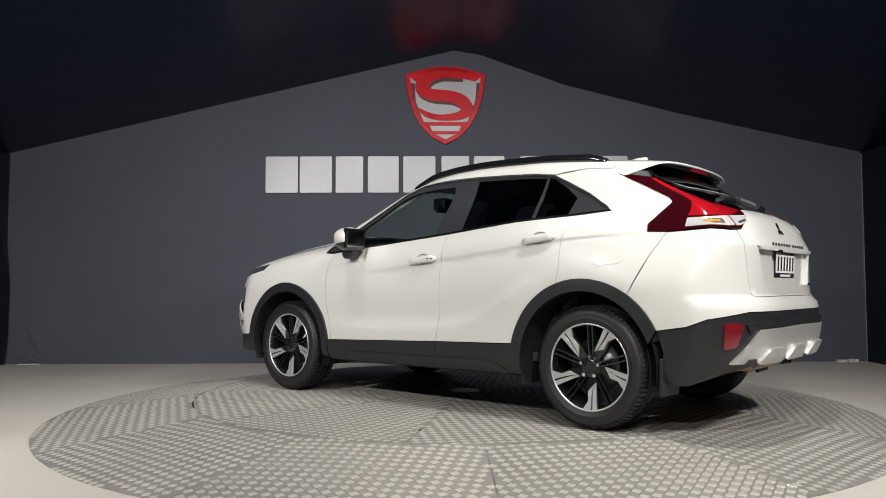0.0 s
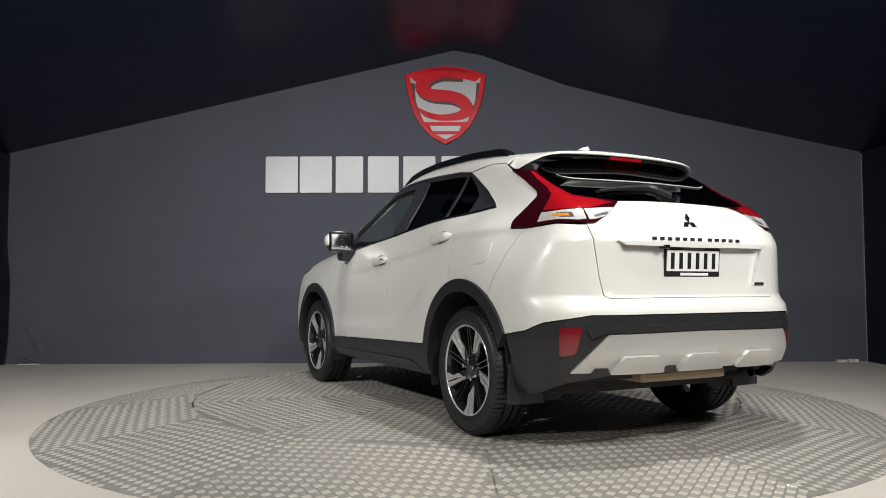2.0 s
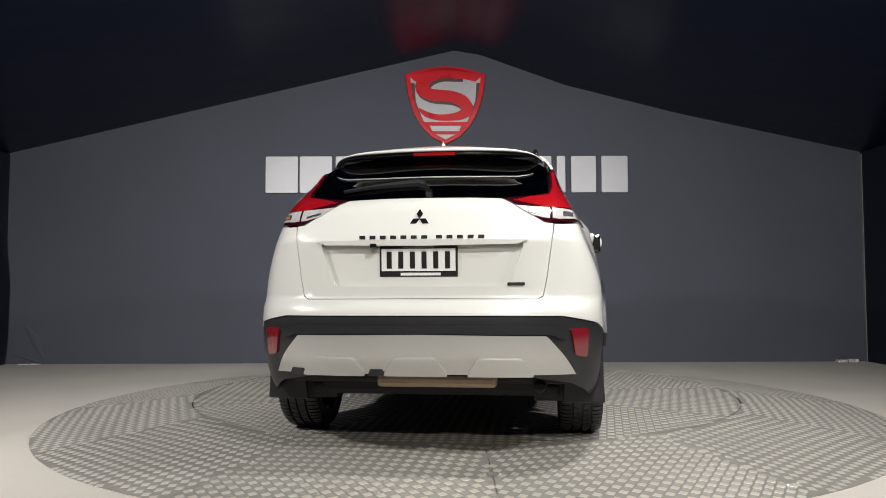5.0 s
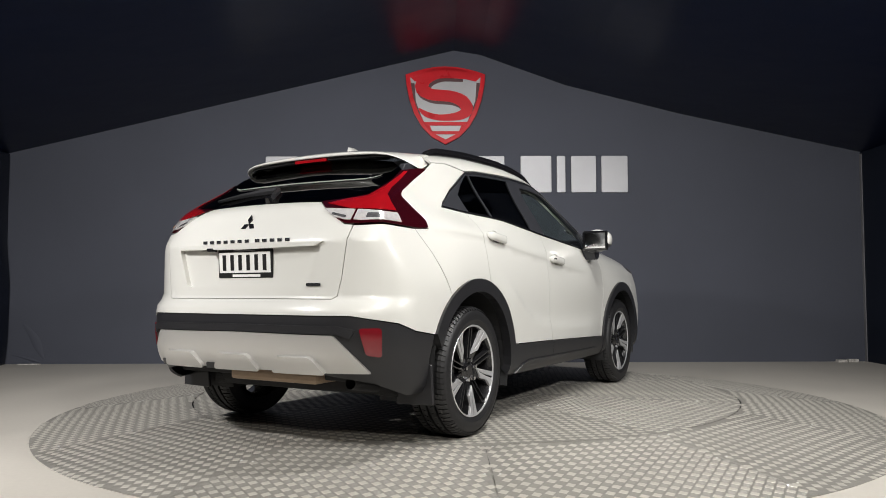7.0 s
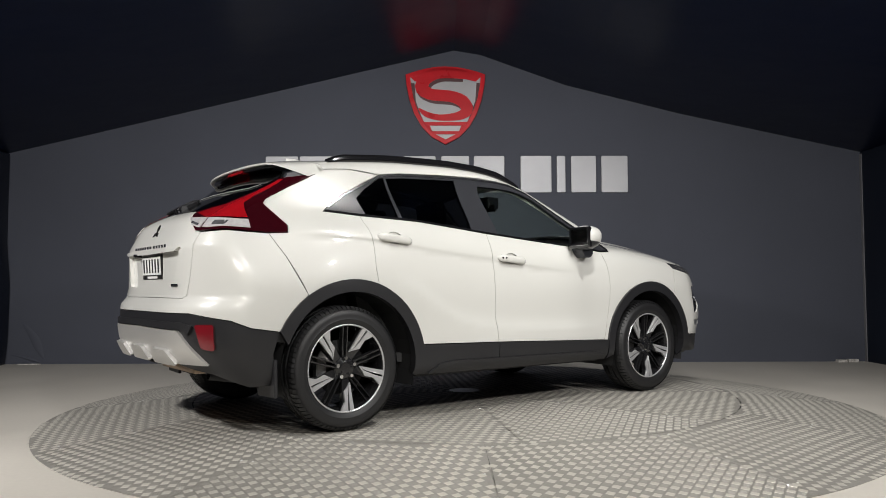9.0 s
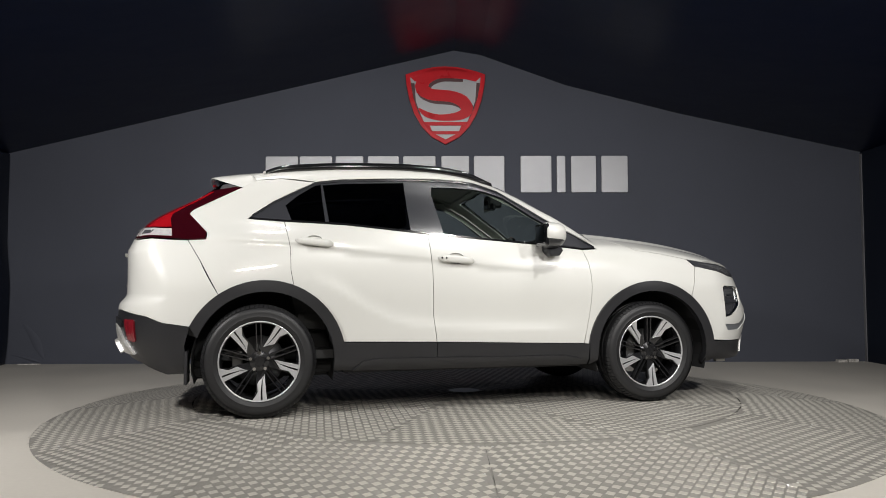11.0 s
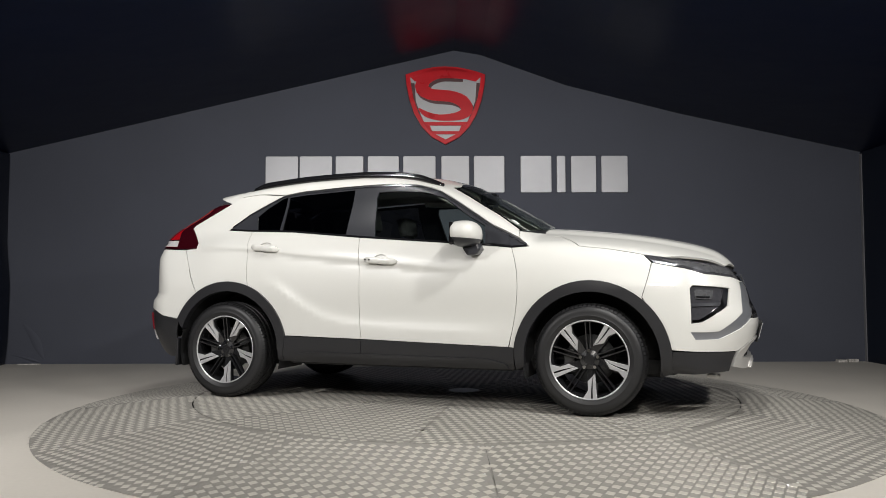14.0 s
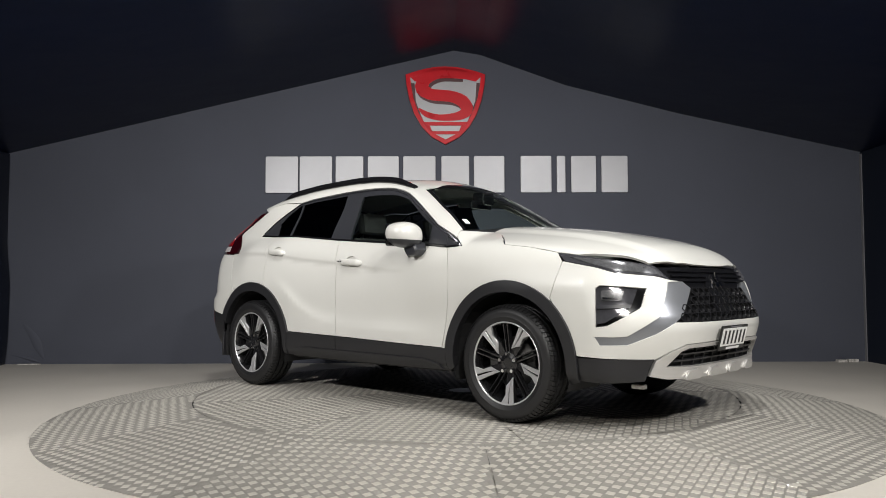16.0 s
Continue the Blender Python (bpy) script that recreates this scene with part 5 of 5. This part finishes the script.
def wheel(s, name_parent, x):
    """A wheel, its outer face towards s."""
    w = new("wheel")
    w.parent = name_parent
    w.location = (x, s * 0.765, 0.3490)
    tyre = lathe([(0.246, -0.10), (0.262, -0.108), (0.300, -0.114), (0.325, -0.108), (0.335, -0.092), (0.3415, -0.075), (0.3425, -0.055), (0.336, -0.053), (0.336, -0.043), (0.3465, -0.041), (0.3465, -0.009), (0.337, -0.007),
                  (0.337, 0.007), (0.3465, 0.009), (0.3465, 0.041), (0.336, 0.043), (0.336, 0.053), (0.3425, 0.055), (0.3415, 0.075), (0.335, 0.092), (0.326, 0.107), (0.318, 0.1105), (0.316, 0.1125), (0.296, 0.1155), (0.278, 0.113), (0.275, 0.1145), (0.262, 0.110), (0.248, 0.102), (0.244, 0.09)],
                 72, s, RUBBER, "tyre", w)
    tyre.data.set_sharp_from_angle(angle=radians(40))
    # shoulder tread blocks
    bm = bmesh.new()
    n = 76
    for k in range(n):
        for sy in (-1, 1):
            a0, a1 = 2 * math.pi * (k + 0.08) / n, 2 * math.pi * (k + 0.84) / n
            prof = ((0.3490, 0.057), (0.3478, 0.078), (0.3415, 0.0950), (0.3295, 0.1095))
            ra = [bm.verts.new((r * math.cos(a0 + 0.5 * (y - 0.054)), sy * y, r * math.sin(a0 + 0.5 * (y - 0.054)))) for r, y in prof]
            rb = [bm.verts.new((r * math.cos(a1 + 0.5 * (y - 0.054)), sy * y, r * math.sin(a1 + 0.5 * (y - 0.054)))) for r, y in prof]
            for q in range(3):
                bm.faces.new((ra[q], ra[q + 1], rb[q + 1], rb[q]))
            ia = [bm.verts.new((v.co.x * 0.985, v.co.y * 0.985, v.co.z * 0.985)) for v in ra]
            ib = [bm.verts.new((v.co.x * 0.985, v.co.y * 0.985, v.co.z * 0.985)) for v in rb]
            for q in range(3):
                bm.faces.new((ra[q + 1], ra[q], ia[q], ia[q + 1])), bm.faces.new((rb[q], rb[q + 1], ib[q + 1], ib[q]))
    for k in range(56):
        for y0, y1 in ((-0.040, -0.010), (0.010, 0.040)):
            a0, a1 = 2 * math.pi * (k + 0.05) / 56, 2 * math.pi * (k + 0.78) / 56
            lean = 0.10 if y0 < 0 else -0.10
            quad = [(a0, y0), (a1, y0), (a1 + lean * 0.4, y1), (a0 + lean * 0.4, y1)]
            top = [bm.verts.new((0.3492 * math.cos(a), y, 0.3492 * math.sin(a))) for a, y in quad]
            base = [bm.verts.new((0.345 * math.cos(a), y, 0.345 * math.sin(a))) for a, y in quad]
            bm.faces.new(top)
            for q in range(4):
                bm.faces.new((top[q], top[(q + 1) % 4], base[(q + 1) % 4], base[q]))
    part("tread", fix(bm), RUBBER, tyre, kind="stuff")
    rim = lathe([(0.250, 0.098), (0.247, 0.104), (0.240, 0.103), (0.236, 0.096), (0.226, 0.07), (0.222, 0.0), (0.222, -0.09), (0.246, -0.10)], 60, s, BLACK_RIM, "rim", w)
    lathe([(0.2475, 0.1035), (0.2455, 0.1065), (0.2405, 0.1055), (0.2375, 0.100)], 60, s, ALLOY, "rim_edge", rim)
    lathe([(0.155, 0.005), (0.155, 0.02), (0.05, 0.02), (0.04, 0.03)], 40, s, BRAKE, "brake_disc", w)
    part("brake_caliper", box(-0.165, -0.10, min(s * 0.0, s * 0.045), max(s * 0.0, s * 0.045), -0.06, 0.06, 0.01), BRAKE, w)
    part("wheel_hub", fix(lathe_bm([(0.0, 0.082), (0.03, 0.082), (0.034, 0.078), (0.06, 0.070), (0.07, 0.05), (0.07, 0.0)], 30, s)), BLACK_RIM, rim, smooth=False)

    def radial(bm, sections, ang):
        """A bar outwards along ang: sections of (r, across-low, across-high, y-top, y-base)."""
        c, d = math.cos(ang), math.sin(ang)
        rows_ = []
        for r, lo, hi, yt, yb in sections:
            rows_.append([bm.verts.new((r * c - t * d, s * y, r * d + t * c)) for t, y in ((lo, yb), (lo + 0.003, yt), (hi - 0.003, yt), (hi, yb))])
        for a, b in zip(rows_, rows_[1:]):
            for q in range(4):
                bm.faces.new((a[q], a[(q + 1) % 4], b[(q + 1) % 4], b[q]))
        bm.faces.new(rows_[0]), bm.faces.new(rows_[-1])

    def facing(bm, outline, ang, top, deep):
        """A plate seen from outside, (along, across) from the hub along ang; top(along) is its face."""
        c, d = math.cos(ang), math.sin(ang)
        rows_ = [[bm.verts.new((-s * (a * c - t * d), s * y, a * d + t * c)) for a, t, y in ((a, t, top(a) - h) for a, t in outline)] for h in (0.0, deep)]
        bm.faces.new(rows_[0]), bm.faces.new(rows_[1][::-1])
        for q in range(len(outline)):
            r_ = (q + 1) % len(outline)
            bm.faces.new((rows_[0][q], rows_[0][r_], rows_[1][r_], rows_[1][q]))

    face_y = lambda a: 0.078 + 0.025 * min(1.0, max(0.0, (a - 0.085) / 0.15))
    for k in range(5):
        ang = radians(-88 + 72 * k)
        bm = bmesh.new()
        facing(bm, [(0.084, 0.030), (0.108, 0.009), (0.134, -0.017), (0.189, -0.016), (0.234, -0.046), (0.239, -0.024), (0.241, 0.001), (0.180, 0.004), (0.120, 0.012)], ang, face_y, 0.03)
        facing(bm, [(0.084, 0.030), (0.120, 0.0155), (0.180, 0.0125), (0.241, 0.0125), (0.238, 0.040), (0.180, 0.035), (0.120, 0.032)], ang, face_y, 0.03)
        part("spoke", soften(fix(bm), 0.0015, 1, 0.9), ALLOY, rim, "machined alloy twin spoke with a black slot")
        bm = bmesh.new()
        facing(bm, [(0.06, -0.016), (0.06, 0.030), (0.15, 0.036), (0.24, 0.046), (0.238, -0.050), (0.185, -0.024), (0.13, -0.024)], ang, lambda a: face_y(a) - 0.012, 0.03)
        part("spoke_back", fix(bm), BLACK_RIM, rim)
        bm = bmesh.new()
        for e in (-0.014, 0.014):
            radial(bm, [(0.06, e * 0.8 - 0.008, e * 0.8 + 0.008, 0.074, 0.04), (0.15, e - 0.006, e + 0.006, 0.084, 0.05), (0.242, e - 0.007, e + 0.007, 0.096, 0.07)], ang + radians(36))
        part("black_spoke", fix(bm), BLACK_RIM, rim)
        bm = bmesh.new()
        bmesh.ops.create_cone(bm, cap_ends=True, segments=6, radius1=0.0135, radius2=0.011, depth=0.026)
        bmesh.ops.rotate(bm, verts=bm.verts, matrix=Matrix.Rotation(radians(-90 * s), 3, "X"))
        bmesh.ops.translate(bm, verts=bm.verts, vec=(0.056 * math.cos(ang + radians(36)), s * 0.082, 0.056 * math.sin(ang + radians(36))))
        part("wheel_nut", bm, CHROME, rim)
    return w


def lathe_bm(profile, n, s):
    bm = bmesh.new()
    rings = [[bm.verts.new((r * math.cos(2 * math.pi * k / n), s * y, r * math.sin(2 * math.pi * k / n))) for k in range(n)] for r, y in profile]
    for a, b in zip(rings, rings[1:]):
        for k in range(n):
            bm.faces.new((a[k], a[(k + 1) % n], b[(k + 1) % n], b[k]))
    bmesh.ops.remove_doubles(bm, verts=bm.verts, dist=1e-6)
    return bm


for x in (-1.335, 1.335):
    for s in (1, -1):
        wheel(s, car, x)

# door mirrors, handles, fuel flap
for k, s in enumerate((1, -1)):
    bm = bmesh.new()
    bmesh.ops.create_uvsphere(bm, u_segments=24, v_segments=16, radius=1)
    for v in bm.verts:
        x, y, z = v.co
        sg = lambda q, e: math.copysign(abs(q) ** e, q)
        x, y, z = sg(x, 0.8), sg(y, 0.72), sg(z, 0.8)
        if x < 0:
            x = max(x, -0.42)
        taper = 1 - 0.22 * max(0, y)
        v.co = (0.552 + 0.108 * x - 0.02 * y, s * (0.950 + 0.110 * y), 1.148 + 0.086 * z * taper + 0.01 * y)
    low = bm.copy()
    for mesh_bm, up in ((bm, True), (low, False)):
        bmesh.ops.bisect_plane(mesh_bm, geom=mesh_bm.verts[:] + mesh_bm.edges[:] + mesh_bm.faces[:], plane_co=(0.55, 0, 1.118), plane_no=(0.08, 0, 1), clear_inner=up, clear_outer=not up)
    mirror = part("door_mirror", fix(bm), WHITE, car, "white door mirror with a black base", smooth=True)
    part("mirror_base", fix(low), SATIN, mirror, smooth=True)
    part("mirror_bezel", box(0.4790, 0.506, min(s * 0.850, s * 1.046), max(s * 0.850, s * 1.046), 1.072, 1.222, 0.02), GLOSS, mirror)
    part("mirror_glass", box(0.4765, 0.4795, min(s * 0.875, s * 1.03), max(s * 0.875, s * 1.03), 1.09, 1.205, 0.001), CHROME, mirror)
    bm = bmesh.new()
    prism(bm, [(0.535, 1.10), (0.63, 1.10), (0.655, 1.045), (0.630, 1.010), (0.565, 1.005), (0.535, 1.05)], s * 0.82, s * 0.930, lambda u, v, w: (u, w, v))
    part("mirror_foot", soften(fix(bm), 0.014, 2), SATIN, mirror)
    for door, x0, x1, z0, z1 in ((doors_f[k], -0.205, 0.045, 0.993, 0.974), (doors_r[k], -1.125, -0.885, 1.100, 1.076)):
        bm = bmesh.new()
        rings = []
        n = 14
        for q in range(n + 1):
            t = q / n
            x, z = x0 + (x1 - x0) * t, z0 + (z1 - z0) * t
            y = side_y(x, z)
            prof = min(1.0, 5.5 * t + 0.35, 5.5 * (1 - t) + 0.35)
            out = 0.028 * min(1, 6 * t + 0.1, 6 * (1 - t) + 0.1)
            h = 0.0235 * prof
            rings.append([bm.verts.new((x, s * (y + o), z + d)) for o, d in ((-0.004, -h), (out * 0.75, -h), (out, -h * 0.45), (out, h * 0.5), (out * 0.8, h), (-0.004, h))])
        for a, b in zip(rings, rings[1:]):
            for q in range(6):
                bm.faces.new((a[q], a[(q + 1) % 6], b[(q + 1) % 6], b[q]))
        bm.faces.new(rings[0]), bm.faces.new(rings[-1])
        handle = part("door_handle", fix(bm), WHITE, door, "white door handle", smooth=True)
        xm, zm = (x0 + x1) / 2, (z0 + z1) / 2 + 0.0065
        cup = sheet_mesh("side", cup_outline(xm, zm, 0.004), -0.0125, gap=0, flange=0.003, step=0.02)
        skin("handle_cup", cup, WHITE, handle, s)
        if door is doors_f[k]:
            for dx in (0.022, 0.052):
                bm = bmesh.new()
                bmesh.ops.create_cone(bm, cap_ends=True, segments=10, radius1=0.006, radius2=0.005, depth=0.006)
                part("lock_button", oriented(bm, (x0 + dx, s * (side_y(x0 + dx, z0) + 0.030), z0 - 0.001), (0, s, 0)), GLOSS, handle)
flap = rounded([(-1.350, 1.050), (-1.552, 1.074), (-1.560, 0.930), (-1.360, 0.918)], 0.05)
skin("fuel_flap", sheet_mesh("side", flap, 0.0025, gap=0, flange=0.004), WHITE, quarters[0], 1, "white fuel filler flap")

# interior
def seat(x, y, width, parent):
    bm = box(x - 0.05, x + 0.45, y - width / 2, y + width / 2, 0.52, 0.68, 0.05)
    base = part("seat", bm, TRIM, parent)
    bm = box(-0.06, 0.06, y - width / 2, y + width / 2, 0.0, 0.58, 0.05)
    bm.transform(Matrix.Translation((x, 0, 0.62)) @ Matrix.Rotation(radians(-14), 4, "Y"))
    part("backrest", bm, TRIM, base)
    bm = box(-0.045, 0.045, y - 0.13, y + 0.13, 0.0, 0.17, 0.04)
    bm.transform(Matrix.Translation((x - 0.15, 0, 1.22)) @ Matrix.Rotation(radians(-10), 4, "Y"))
    part("headrest", bm, TRIM, base)


for y in (0.37, -0.37):
    seat(-0.22, y, 0.50, car)
for y in (0.42, 0.0, -0.42):
    seat(-1.05, y, 0.40, car)
part("dashboard", box(0.50, 0.92, -0.68, 0.68, 0.72, 1.075, 0.07), TRIM, car)
skin("headliner", sheet_mesh("top", [(0.30, 0.0), (0.29, 0.30), (0.25, 0.48), (-1.35, 0.48), (-1.35, 0.0)], -0.04, full=True, gap=0, step=0.08), HEADLINER, car)
part("cabin_floor", box(-1.6, 0.9, -0.72, 0.72, 0.345, 0.40), TRIM, car)
both("door_lining", sheet_mesh("side", [(-0.20, 0.50), (0.80, 0.48), (0.80, 1.03), (0.495, 1.07), (-0.24, 1.12)], -0.06, gap=0, step=0.08), HEADLINER, car)
both("pillar_lining", sheet_mesh("side", side_strip([(0.80, 1.165), (0.60, 1.29), (0.40, 1.415), (0.20, 1.515), (-0.30, 1.545)], 0.05), -0.035, gap=0, step=0.05), HEADLINER, car)
skin("screen_label", sheet_mesh("top", [(0.795, -0.590), (0.845, -0.608), (0.832, -0.640), (0.782, -0.622)], 0.001, gap=0, flange=0.002), PLATE_WHITE, car, label="small white sticker on the windscreen")
bm = bmesh.new()
rings = []
for k in range(28):
    a = 2 * math.pi * k / 28
    rings.append([bm.verts.new(((0.185 + 0.016 * math.cos(b)) * math.cos(a), (0.185 + 0.016 * math.cos(b)) * math.sin(a), 0.016 * math.sin(b))) for b in (0, 1.05, 2.1, 3.14, 4.19, 5.24)])
for k in range(28):
    a, b = rings[k], rings[(k + 1) % 28]
    for q in range(6):
        bm.faces.new((a[q], b[q], b[(q + 1) % 6], a[(q + 1) % 6]))
prism(bm, [(-0.18, -0.02), (0.18, -0.02), (0.18, 0.02), (0.06, 0.06), (-0.06, 0.06), (-0.18, 0.02)], -0.012, 0.012)
bm.transform(Matrix.Translation((0.40, -0.37, 0.99)) @ Matrix.Rotation(radians(-65), 4, "Y") @ Matrix.Rotation(radians(90), 4, "Z"))
part("steering_wheel", fix(bm), GLOSS, car, "black steering wheel", smooth=True)
part("cabin_mirror", box(0.42, 0.445, -0.12, 0.12, 1.395, 1.455, 0.012), GLOSS, car)
part("sensor_housing", box(0.40, 0.52, -0.06, 0.06, 1.42, 1.52, 0.02), GLOSS, car)
def rows_turn(offset):
    out = []
    for i in range(65):
        t = i * 0.25
        out.append((t, pose(0, 0, 0, 0, 0, TURN_0 + TURN_SPEED * t) @ Matrix.Translation(offset)))
    return out


def motions():
    walk(disc, rows_turn(Vector((0, 0, 0))))
    walk(car, rows_turn(CAR_OFFSET))


motions()
